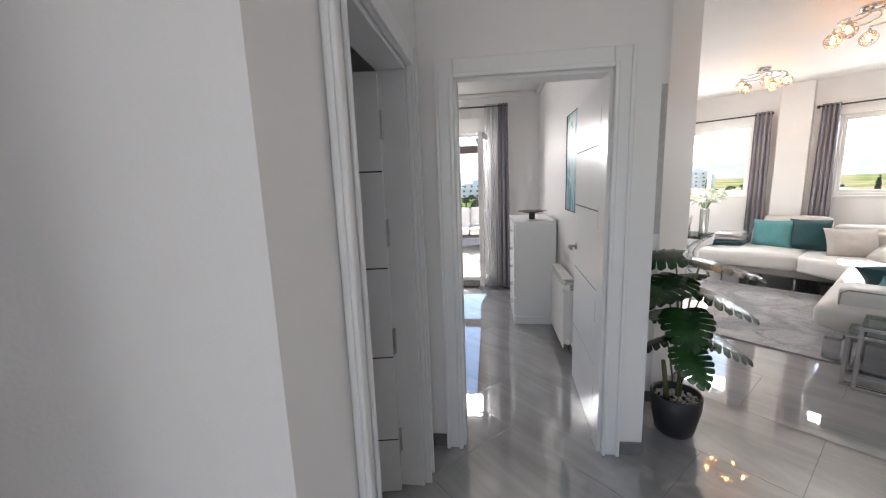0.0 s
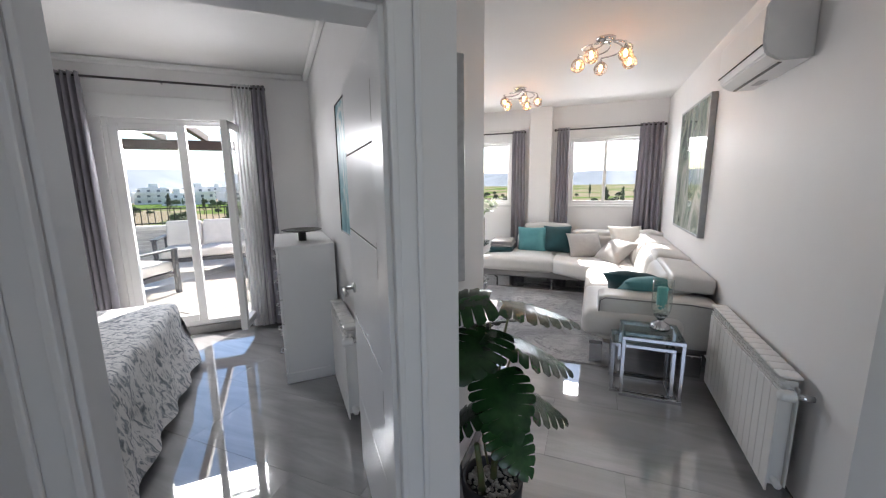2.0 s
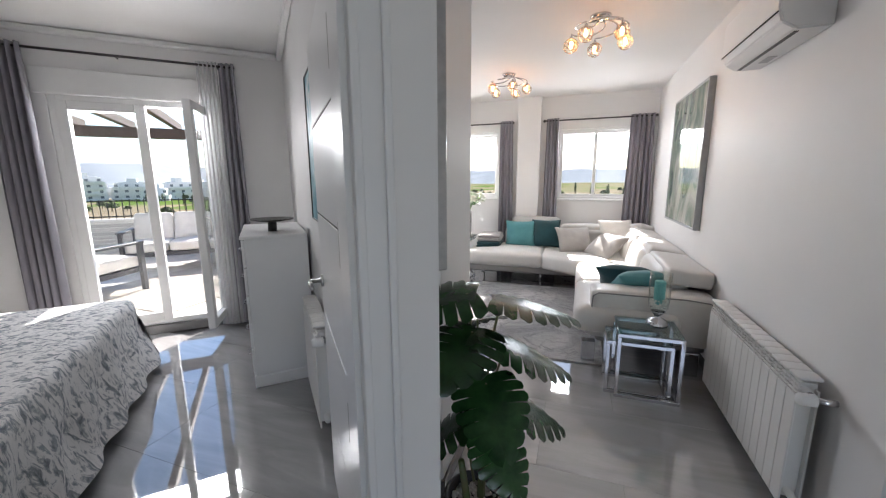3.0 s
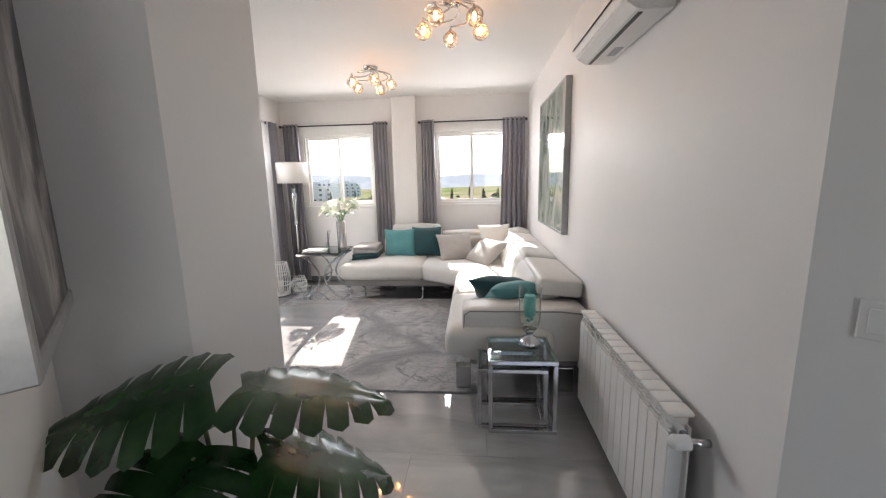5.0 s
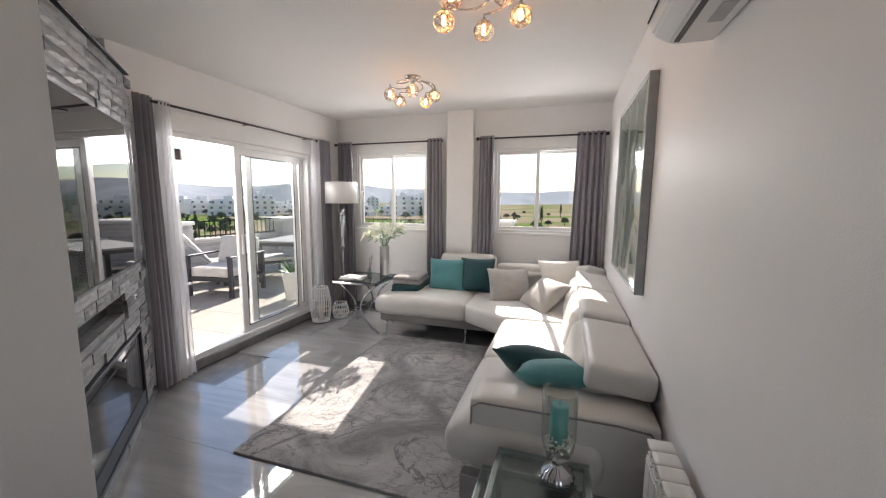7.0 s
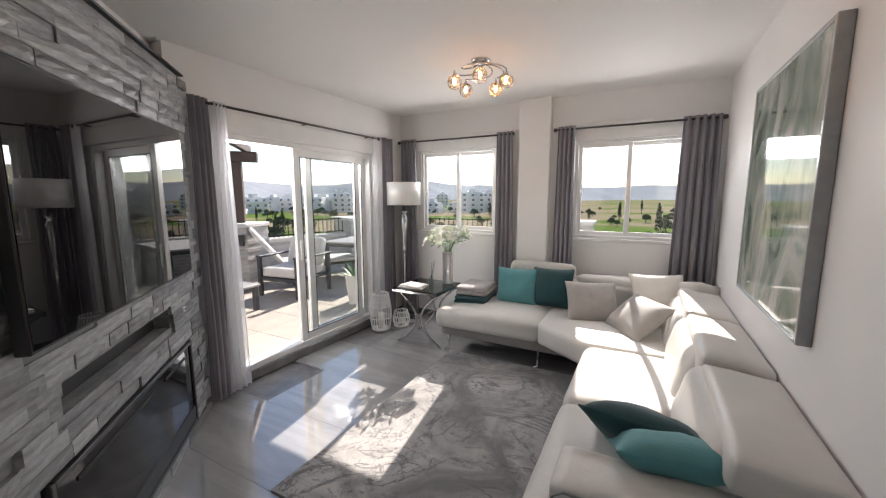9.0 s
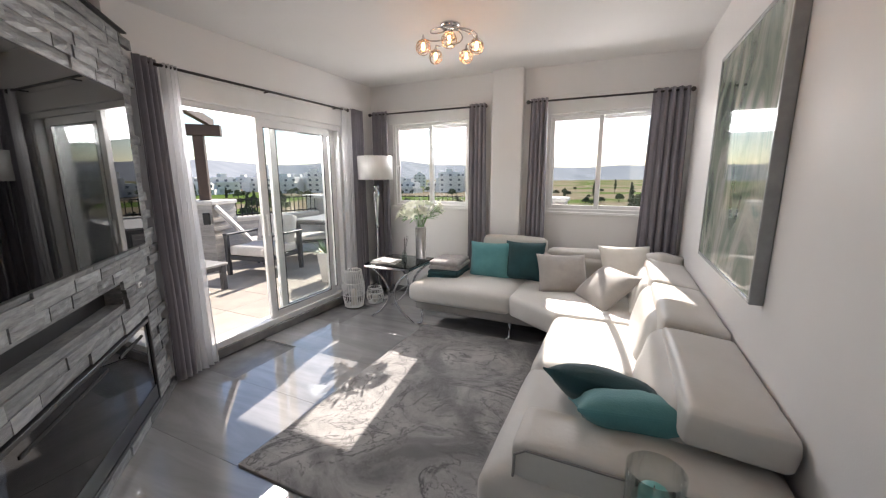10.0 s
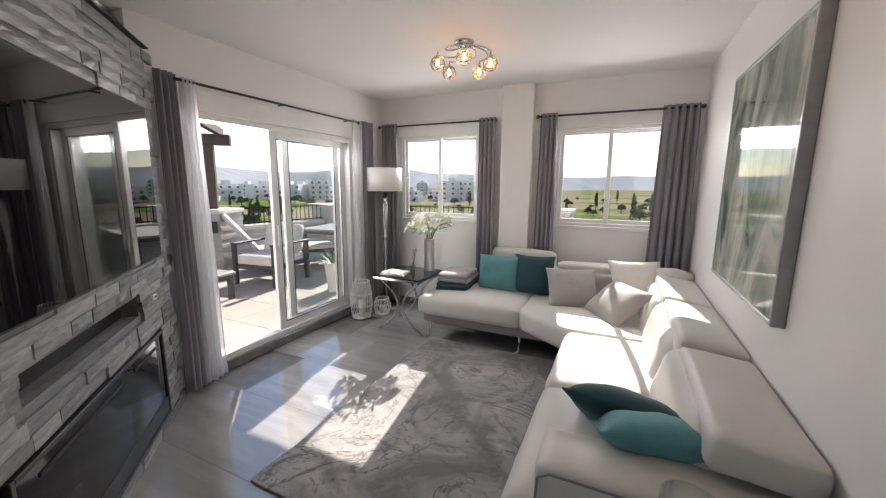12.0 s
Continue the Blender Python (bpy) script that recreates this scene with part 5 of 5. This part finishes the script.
part("dish", lathe([(0.0, 0.064), (0.06, 0.068), (0.15, 0.085), (0.15, 0.089), (0.06, 0.074), (0, 0.07)], 28), mat("dark_bronze", (0.06, 0.055, 0.05), 0.25, 0.7), orn, "", True)

fan = thing("ceiling_fan", HALL @ Matrix.Translation((5.35, -0.05, CEIL)), "white ceiling fan with grey blades at rest", "ceiling fan")
part("rod", tube([(0, 0, 0), (0, 0, -0.16)], 0.014, 10), PVC, fan, "", True)
part("motor", lathe([(0.0, -0.28), (0.07, -0.27), (0.10, -0.23), (0.09, -0.17), (0.02, -0.15)], 24), PVC, fan, "", True)
for k in range(4):
    part("blade", B((0.10, 0.62, -0.06, 0.06, -0.222, -0.214), bevel=0.003, m=pose(0, 0, 0, 0, 0, 20 + 90 * k)), GREYFRAME, fan, "flat grey blade")

# ---- terrace ----
TZ = 0.045
TERRACE = mat("cream_terrace_tile", (0.40, 0.355, 0.305), 0.6, other=(0.34, 0.30, 0.26), scale=3, bump=0.1, bump_scale=80, spread=0.08)
RENDERED = mat("white_outdoor_render", (0.70, 0.67, 0.63), 0.8, other=(0.62, 0.59, 0.555), scale=3, bump=0.2, bump_scale=120)
CLAD = mat("pale_stone_cladding", (0.55, 0.52, 0.49), 0.8, other=(0.44, 0.415, 0.39), scale=9, bump=0.5, bump_scale=40, stretch=(1, 1, 4), spread=0.15)
IRON = mat("black_iron", (0.02, 0.02, 0.02), 0.5, 0.6)
DARKWOOD = mat("dark_stained_timber", (0.075, 0.045, 0.032), 0.6, other=(0.05, 0.03, 0.022), scale=10, stretch=(1, 1, 8), bump=0.2)
GRAPHITE = mat("graphite_aluminium", (0.05, 0.05, 0.055), 0.45, scale=10)
OUTCUSH = mat("pale_outdoor_cushion", (0.62, 0.585, 0.55), 0.85, other=(0.54, 0.51, 0.48), scale=6, bump=0.15, bump_scale=200)

P0, P1, P2, P3 = uv(11.85, -3.2), Vector((9.72, 7.12, 0)), Vector((12.3, 6.6, 0)), Vector((13.1, 1.65, 0))
terr = structure("terrace", prism([tuple(uv(UB + 0.2, -3.4)[:2]), tuple(uv(UB + 0.2, VA)[:2]), (6.7, YL + 0.2), (XW + 0.2, YL + 0.2), (XW + 0.2, -1.5), (13.4, -1.5), (13.4, 1.7), (12.6, 6.9), (9.8, 7.5), tuple(uv(12.1, -3.4)[:2])], -0.35, TZ - 0.012), CLAD, "sunlit terrace of cream tiles", "terrace")


def parapet(p, q, h, label):
    """A low clad wall with a coping and an iron railing on it."""
    p, q = Vector(p).to_2d(), Vector(q).to_2d()
    L = (q - p).length
    d = (q - p) / L
    m = Matrix(((d.x, -d.y, 0, p.x), (d.y, d.x, 0, p.y), (0, 0, 1, TZ), (0, 0, 0, 1)))
    t = tagged(thing("parapet", m, label, "parapet"), kind="structure")
    part("wall", B((0.2, L - 0.2, -0.09, 0.09, -0.1, h)), RENDERED, t)
    for k in range(int(h / 0.07)):
        part("cladding_course", B((0.22, L - 0.22, -0.102 - 0.008 * (k % 2), -0.088, 0.005 + k * 0.07, 0.068 + k * 0.07), bevel=0.004), CLAD, t)
    part("coping", B((0.2, L - 0.2, -0.13, 0.13, h, h + 0.05), bevel=0.008), RENDERED, t, "cream stone coping")
    for z in (h + 0.08, h + 0.36):
        part("rail", B((0.2, L - 0.2, -0.012, 0.012, z, z + 0.022)), IRON, t)
    n = int(L / 0.115)
    for k in range(n):
        x = 0.25 + (L - 0.5) * k / (n - 1)
        part("baluster", B((x - 0.007, x + 0.007, -0.007, 0.007, h + 0.05, h + 0.40)), IRON, t)


parapet(P0, P1, 0.66, "clad low terrace wall with black iron railing")
parapet(P1, P2, 0.66, "clad low terrace wall with black iron railing")
parapet(P2, P3, 0.66, "clad low terrace wall with black iron railing")


def pillar(p, w, h, cap, label, rz=0):
    t = tagged(thing("pillar", mv(p.x, p.y, TZ, 0, 0, rz), label, "pillar"), kind="structure")
    part("shaft", B((-w / 2, w / 2, -w / 2, w / 2, -0.05, h)), RENDERED, t)
    for k in range(int(h / 0.075)):
        e = 0.010 + 0.008 * (k % 2)
        part("cladding_course", B((-w / 2 - e, w / 2 + e, -w / 2 - e, w / 2 + e, 0.003 + k * 0.075, 0.072 + k * 0.075), bevel=0.004), CLAD, t)
    part("cap", B((-w / 2 - cap, w / 2 + cap, -w / 2 - cap, w / 2 + cap, h, h + 0.07), bevel=0.012), RENDERED, t, "cream stone cap")
    return t


pillar(P1, 0.55, 0.98, 0.04, "clad terrace pillar carrying a dark pergola post", 15)
pillar(P2, 0.8, 0.98, 0.08, "wide clad terrace pillar with a stone cap", -20)
pillar(P3, 0.45, 0.98, 0.05, "clad terrace pillar with a stone cap")
pillar(P0, 0.55, 0.98, 0.04, "clad terrace pillar carrying a dark pergola post", 15)
wl = thing("wall_lamp", HALL @ Matrix.Translation((11.46, -1.86, 0.80)), "small black outdoor wall lamp on the pillar", "wall lamp")
part("housing", B((-0.03, 0.03, -0.05, 0.05, -0.1, 0.1), bevel=0.008), BLACK, wl)

# pergola beside the bedroom
pg = thing("pergola", HALL @ Matrix.Translation((UB + 0.26, 0, TZ)), "dark stained timber pergola over the terrace", "pergola")
pu = 11.85 - UB - 0.26
for v in (1.80, -3.2):
    part("post", B((pu - 0.08, pu + 0.08, -v - 0.08, -v + 0.08, 1.05, 2.15), bevel=0.01), DARKWOOD, pg)
part("beam", B((pu - 0.09, pu + 0.09, -2.15, 3.4, 2.15, 2.33), bevel=0.01), DARKWOOD, pg)
part("beam", B((0.02, 0.14, -1.6, 3.4, 2.15, 2.33), bevel=0.01), DARKWOOD, pg)
for k in range(8):
    y = -1.95 + k * 0.72
    part("rafter", B((-0.0, pu + 0.35, y - 0.045, y + 0.045, 2.33, 2.47), bevel=0.01), DARKWOOD, pg)


def outdoor_chair(name, m, w, label, cat):
    """Graphite aluminium seat with block cushions; faces local -y."""
    t = thing(name, m, label, cat)
    d = 0.78
    for x in (-w / 2 + 0.03, w / 2 - 0.03):
        for y in (-d / 2 + 0.03, d / 2 - 0.03):
            part("leg", B((x - 0.028, x + 0.028, y - 0.028, y + 0.028, 0, 0.60), bevel=0.004), GRAPHITE, t)
        part("armrest", B((x - 0.045, x + 0.045, -d / 2, d / 2, 0.60, 0.63), bevel=0.005), GRAPHITE, t)
    part("seat_frame", B((-w / 2 + 0.05, w / 2 - 0.05, -d / 2 + 0.02, d / 2 - 0.02, 0.24, 0.30), bevel=0.005), GRAPHITE, t)
    n = max(1, round((w - 0.1) / 0.65))
    cw = (w - 0.12) / n
    for k in range(n):
        x = -w / 2 + 0.06 + cw * (k + 0.5)
        part("seat_cushion", soft(cw - 0.008, 0.70, 0.15, 0.04, 0.015, 6, mv(x, -0.02, 0.375), 0.004, k), OUTCUSH, t, "", True)
        part("back_cushion", soft(cw - 0.01, 0.15, 0.46, 0.05, 0.0, 6, mv(x, 0.28, 0.64, -16, 0, 0), 0.004, k + 3), OUTCUSH, t, "", True)
    return t


outdoor_chair("garden_armchair", mv(9.38, 5.40, TZ, 0, 0, -83), 0.78, "graphite garden armchair with pale cushions", "armchair")
outdoor_chair("garden_sofa", HALL @ Matrix.Translation((10.5, -0.75, TZ)) @ pose(0, 0, 0, 0, 0, -90), 1.75, "graphite garden sofa with pale cushions", "garden sofa")
outdoor_chair("garden_armchair", HALL @ Matrix.Translation((8.9, 0.1, TZ)) @ pose(0, 0, 0, 0, 0, 60), 0.78, "graphite garden armchair with pale cushions", "armchair")


def garden_table(name, m, w, d, h, label):
    t = thing(name, m, label, "table")
    part("tabletop", B((-w / 2, w / 2, -d / 2, d / 2, h - 0.03, h), bevel=0.004), mat("grey_slatted_top", (0.30, 0.29, 0.28), 0.5, scale=6), t)
    part("apron", B((-w / 2 + 0.03, w / 2 - 0.03, -d / 2 + 0.03, d / 2 - 0.03, h - 0.09, h - 0.031)), GRAPHITE, t)
    for x in (-w / 2 + 0.05, w / 2 - 0.05):
        for y in (-d / 2 + 0.05, d / 2 - 0.05):
            part("leg", B((x - 0.03, x + 0.03, y - 0.03, y + 0.03, 0, h - 0.03), bevel=0.004), GRAPHITE, t)


garden_table("garden_coffee_table", mv(8.02, 5.28, TZ, 0, 0, 4), 0.9, 0.55, 0.36, "low graphite garden coffee table")
garden_table("garden_dining_table", mv(10.9, 5.2, TZ, 0, 0, 10), 1.5, 0.9, 0.74, "graphite garden dining table with grey top")


def lounger(m):
    t = thing("sun_lounger", m, "pale mesh sun lounger with raised back", "sun lounger")
    part("frame", B((-0.32, 0.32, -1.0, 0.35, 0.28, 0.32), bevel=0.01), GRAPHITE, t)
    part("mattress", soft(0.6, 1.3, 0.08, 0.03, 0.0, 5, mv(0, -0.33, 0.36)), OUTCUSH, t, "", True)
    part("backrest", soft(0.6, 0.80, 0.07, 0.03, 0.0, 5, mv(0, 0.56, 0.66, 52, 0, 0)), OUTCUSH, t, "raised pale backrest", True)
    for x in (-0.28, 0.28):
        for y in (-0.9, 0.25):
            part("leg", B((x - 0.02, x + 0.02, y - 0.02, y + 0.02, 0, 0.28)), GRAPHITE, t)


lounger(mv(10.1, 6.1, TZ, 0, 0, 55))

pl = thing("planter", mv(9.35, 4.15, TZ), "tapered white planter with a spiky green agave", "planter")
bm = lathe([(0.12, 0.0), (0.19, 0.42), (0.17, 0.42), (0.16, 0.36), (0, 0.36)], 4)
part("pot", bm, RENDERED, pl)
rnd = random.Random(5)
AGAVE = mat("agave_leaf", (0.10, 0.20, 0.07), 0.5, other=(0.06, 0.13, 0.04), scale=12)
for k in range(26):
    a, e = rnd.uniform(0, 6.28), rnd.uniform(0.25, 1.2)
    d = Vector((math.cos(a) * math.cos(e), math.sin(a) * math.cos(e), math.sin(e)))
    w = d.cross(Vector((0, 0, 1))).normalized()
    bm = bmesh.new()
    prev = None
    for i in range(5):
        f = i / 4
        c = Vector((0, 0, 0.36)) + d * 0.36 * f + Vector((0, 0, -0.06 * f * f))
        hw = 0.02 * (1 - f) ** 0.7 + 0.0008
        cur = (bm.verts.new(c - w * hw), bm.verts.new(c + Vector((0, 0, -0.006))), bm.verts.new(c + w * hw))
        if prev:
            bm.faces.new((prev[0], prev[1], cur[1], cur[0]))
            bm.faces.new((prev[1], prev[2], cur[2], cur[1]))
        prev = cur
    part("leaf", bm, AGAVE, pl, "", True)


# ---- landscape ----
GZ = -8.0


def land_material():
    m = bpy.data.materials.new("golf_course_ground")
    m.use_nodes = True
    nt = m.node_tree
    b = nt.nodes["Principled BSDF"]
    b.inputs["Roughness"].default_value = 1.0
    b.inputs["Specular IOR Level"].default_value = 0.0
    co = nt.nodes.new("ShaderNodeTexCoord")
    n1 = node(nt, "ShaderNodeTexNoise", Scale=0.018, Detail=4.0, Roughness=0.5)
    nt.links.new(co.outputs["Object"], n1.inputs["Vector"])
    r = nt.nodes.new("ShaderNodeValToRGB")
    for p, c in ((0.40, (0.11, 0.17, 0.045)), (0.47, (0.13, 0.17, 0.06)), (0.50, (0.27, 0.225, 0.16))):
        if p == 0.40:
            r.color_ramp.elements[0].position, r.color_ramp.elements[0].color = p, (*c, 1)
        elif p == 0.47:
            r.color_ramp.elements[1].position, r.color_ramp.elements[1].color = p, (*c, 1)
        else:
            r.color_ramp.elements.new(p).color = (*c, 1)
    nt.links.new(n1.outputs["Fac"], r.inputs["Fac"])
    n2 = node(nt, "ShaderNodeTexNoise", Scale=0.6, Detail=5.0)
    nt.links.new(co.outputs["Object"], n2.inputs["Vector"])
    mx = nt.nodes.new("ShaderNodeMix")
    mx.data_type, mx.blend_type = 'RGBA', 'MULTIPLY'
    mx.inputs[0].default_value = 0.4
    nt.links.new(r.outputs[0], mx.inputs[6])
    nt.links.new(n2.outputs["Fac"], mx.inputs[7])
    nt.links.new(mx.outputs[2], b.inputs["Base Color"])
    return m


structure("ground", B((-2500, 3500, -2500, 3500, GZ - 1, GZ)), land_material(), "golf course of green fairways and dry grass", "ground")
# the block's own outside wall below the terrace
structure("wall_below_terrace", B((-6, 13.3, -6, 1.6, GZ, -0.4), (-2, 9.6, 1.6, 7.0, GZ, -0.4)), RENDERED, "rendered white apartment block below the terrace", "wall")

# distance haze is painted into the hills as a pale blue-grey base colour
HILL = mat("haze_tinted_far_hills", (0.30, 0.32, 0.35), 1.0, other=(0.23, 0.25, 0.275), scale=0.01)
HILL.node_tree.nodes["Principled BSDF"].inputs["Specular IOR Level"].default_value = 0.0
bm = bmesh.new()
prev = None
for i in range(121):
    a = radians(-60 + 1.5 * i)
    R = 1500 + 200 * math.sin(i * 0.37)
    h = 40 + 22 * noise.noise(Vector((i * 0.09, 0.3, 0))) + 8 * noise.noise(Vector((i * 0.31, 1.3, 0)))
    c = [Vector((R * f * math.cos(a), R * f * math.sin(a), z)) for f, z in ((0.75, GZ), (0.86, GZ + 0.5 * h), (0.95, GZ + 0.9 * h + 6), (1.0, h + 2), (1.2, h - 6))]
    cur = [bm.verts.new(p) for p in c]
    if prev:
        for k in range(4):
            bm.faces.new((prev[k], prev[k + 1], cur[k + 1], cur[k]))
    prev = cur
tagged(part("hills", bm, HILL, None, "", True), "low hills on the horizon, haze painted in as pale blue-grey", "hills", "", "structure")

HOUSE = mat("white_house_render", (0.74, 0.72, 0.70), 0.85, other=(0.66, 0.64, 0.62), scale=0.5)
SHADEGLASS = mat("dark_house_glass", (0.16, 0.17, 0.19), 0.2, scale=1)


def apartment_block(x, y, w, d, floors, rz, label):
    t = thing("apartment_building", mv(x, y, GZ, 0, 0, rz), label, "building", "far white apartment blocks")
    for f in range(floors):
        ins = 1.5 * (f == floors - 1)
        part("storey", B((-w / 2 + ins, w / 2 - ins, -d / 2 + ins, d / 2, f * 3.0, f * 3.0 + 2.9)), HOUSE, t)
        part("balcony", B((-w / 2 + 1, w / 2 - 1, -d / 2 - 1.3, -d / 2 + ins, f * 3.0 - 0.15, f * 3.0 + 0.9)), HOUSE, t)
        n = max(3, int(w / 4.2))
        for k in range(n):
            xx = -w / 2 + (k + 0.5) * w / n
            part("window", B((xx - 0.75, xx + 0.75, -d / 2 + ins - 0.08, -d / 2 + ins + 0.05, f * 3.0 + 0.95, f * 3.0 + 2.2)), SHADEGLASS, t)
    part("roof", B((-w / 2 + 2.5, w / 2 - 2.5, -d / 2 + 2.5, d / 2 - 1, floors * 3.0 - 0.1, floors * 3.0 + 0.4)), HOUSE, t)
    part("roof_room", B((-w / 8, w / 8, -1.5, 3, floors * 3.0 + 0.4, floors * 3.0 + 2.4)), HOUSE, t)


rnd = random.Random(21)
for k in range(30):
    az = 19 + 66 * (k + rnd.uniform(-0.3, 0.3)) / 30
    dist = rnd.choice((rnd.uniform(230, 290), rnd.uniform(290, 400)))
    a = radians(az)
    apartment_block(5 + dist * math.cos(a), 1 + dist * math.sin(a), rnd.uniform(11, 22), rnd.uniform(9, 13), rnd.choice((2, 3, 3, 4)), az - 90 + rnd.uniform(-35, 35), "white stepped apartment block with balconies")

CROWN = mat("tree_foliage", (0.10, 0.12, 0.06), 0.8, other=(0.065, 0.085, 0.04), scale=0.8, spread=0.4)
BARK = mat("tree_bark", (0.12, 0.09, 0.06), 0.9, scale=5)
tree_meshes = []
for k in range(5):
    bm = bmesh.new()
    tall = k == 4
    for q in range(420):
        a, e, r = rnd.uniform(0, 6.28), rnd.uniform(-0.5, 1.5), rnd.random() ** 0.45
        lump = 0.75 + 0.4 * noise.noise(Vector((math.cos(a) * 1.7 + k * 5, math.sin(a) * 1.7, e * 1.5)))
        hr, vr = ((0.8, 4.2) if tall else (2.3, 1.7))
        c = Vector((math.cos(a) * math.cos(e) * r * hr * lump, math.sin(a) * math.cos(e) * r * hr * lump, (4.2 if tall else 1.9) + math.sin(e) * r * vr * lump))
        n = Vector((rnd.uniform(-1, 1), rnd.uniform(-1, 1), rnd.uniform(-0.3, 1))).normalized()
        s = n.orthogonal().normalized() * rnd.uniform(0.16, 0.34)
        u2 = n.cross(s)
        bm.faces.new([bm.verts.new(c + v) for v in (s, u2, -s * 0.9, -u2)])
    me = bpy.data.meshes.new("crown")
    bm.to_mesh(me)
    bm.free()
    me.materials.append(CROWN)
    tm = tube([(0, 0, 0), (0.1, 0.05, 1.2), (0, 0.1, 2.6)], 0.2, 7, taper=0.1)
    for b2 in range(4):
        a = b2 * 1.6 + k
        tube([(0, 0.05, 1.6), (0.5 * math.cos(a), 0.5 * math.sin(a), 2.4), (1.1 * math.cos(a), 1.1 * math.sin(a), 3.1)], 0.08, 5, bm=tm, taper=0.03)
    tme = bpy.data.meshes.new("trunk")
    tm.to_mesh(tme)
    tm.free()
    tme.materials.append(BARK)
    tree_meshes.append((me, tme))
for k in range(240):
    az = rnd.uniform(-12, 85)
    dist = rnd.choice((rnd.uniform(60, 130), rnd.uniform(120, 300), rnd.uniform(140, 320)))
    if az < 20 and rnd.random() < 0.5:
        dist = rnd.uniform(90, 260)
    a = radians(az)
    s = rnd.uniform(0.5, 1.15)
    tr = thing("tree", Matrix.Translation((5 + dist * math.cos(a), 1 + dist * math.sin(a), GZ)) @ pose(0, 0, 0, 0, 0, rnd.uniform(0, 360)) @ Matrix.Diagonal((s, s, s * rnd.uniform(0.8, 1.1), 1)), "round-crowned green tree on the golf course", "tree", "far trees")
    me, tme = tree_meshes[rnd.choice((0, 1, 2, 3, 0, 1, 2, 3, 4))]
    for nm, data in (("crown", me), ("trunk", tme)):
        o2 = new(nm, data)
        o2.parent = tr

tt = B((-0.298, 0.298, -0.298, 0.298, -0.012, 0.0), bevel=0.002)
tt_data = bpy.data.meshes.new("tile")
tt.to_mesh(tt_data)
tt.free()
tt_data.materials.append(TERRACE)
for i in range(18):
    for j in range(13):
        x, y = 5.2 + i * 0.6, 0.4 + j * 0.6
        u, v = (x + y) * Q, (x - y) * Q
        inside = (u > UB + 0.65 and u < 11.7 and y < 6.9 and y > YL + 0.55) or (x > XW + 0.62 and x < 12.4 and y < 6.3)
        if inside and (u > UB + 0.65 or v > VA):
            o2 = new("tile", tt_data)
            o2.parent = terr
            o2.location = (x, y, TZ)

# ---- floor tiles ----
def in_room(x, y):
    u, v = (x + y) * Q, (x - y) * Q
    return (0.9 < x < XW + 0.1 and -1.7 < y < YL + 0.05) or (UD - 2.2 < u < UB and VBL < v < VB + 0.1)


tile_mesh = B((-0.2994, 0.2994, -0.5994, 0.5994, -0.012, 0.0), bevel=0.0006)
tile_data = bpy.data.meshes.new("tile")
tile_mesh.to_mesh(tile_data)
tile_mesh.free()
tile_data.materials.append(FLOOR)
floor_ob = bpy.data.objects["floor"]
for i in range(-12, 34):
    for j in range(-3, 9):
        tx, ty = i * 0.6 + 0.12, j * 1.2 + (0.4 if i % 2 else 0.0)
        if in_room(tx, ty):
            t_ob = new("tile", tile_data)
            t_ob.parent = floor_ob
            t_ob.location = (tx, ty, 0)

# ---- split-face stone pieces of the chimney breast ----
rnd = random.Random(11)
stone_data = []
for L in (0.16, 0.22, 0.29, 0.36):
    for k in range(3):
        bm = bmesh.new()
        bmesh.ops.create_grid(bm, x_segments=5, y_segments=3, size=0.5)
        for v in bm.verts:
            edge = abs(v.co.x) > 0.49 or abs(v.co.y) > 0.49
            d = 0.004 if edge else 0.010 + rnd.uniform(-0.004, 0.004)
            v.co = Vector((v.co.x * (L - 0.003), -d, v.co.y * 0.057))
        ext = bmesh.ops.extrude_face_region(bm, geom=bm.faces[:])
        for g in ext["geom"]:
            if isinstance(g, bmesh.types.BMVert):
                g.co.y = 0.02
        bmesh.ops.recalc_face_normals(bm, faces=bm.faces)
        me = bpy.data.meshes.new("stone")
        bm.to_mesh(me)
        bm.free()
        me.materials.append(STONE)
        stone_data.append((L, me))
TVBOX = (5.46, 6.76, 1.14, 1.92)
z = 0.03
while z < ST - 0.02:
    u = SU0 + 0.01
    while u < SU1 - 0.08:
        room = SU1 - u
        fits = [s for s in stone_data if s[0] <= room + 0.001] or [stone_data[0]]
        L, me = rnd.choice(fits)
        a0, a1, c0, c1 = u, u + L, z - 0.029, z + 0.029
        clear = True
        for f0, f1, g0, g1 in (FIRE, SLOT, TVBOX):
            if a1 > f0 + 0.01 and a0 < f1 - 0.01 and c1 > g0 + 0.012 and c0 < g1 - 0.012:
                clear = False
        if clear:
            s_ob = new("stone", me)
            s_ob.parent = chimney
            s_ob.matrix_local = Matrix.Translation((u + L / 2, -SV + rnd.uniform(0.0, 0.012), z)) @ pose(0, 0, 0, rnd.uniform(-2, 2), 0, rnd.uniform(-1.2, 1.2))
            u += L
        else:
            u += 0.04
    z += 0.0585
# end face of the chimney breast
for k in range(39):
    s_ob = new("stone", stone_data[1][1])
    s_ob.parent = chimney
    s_ob.matrix_local = Matrix.Translation((SU1 + 0.004 - rnd.uniform(0, 0.006), -VA - 0.095, 0.03 + k * 0.0585)) @ pose(0, 0, 0, 0, 0, 90)
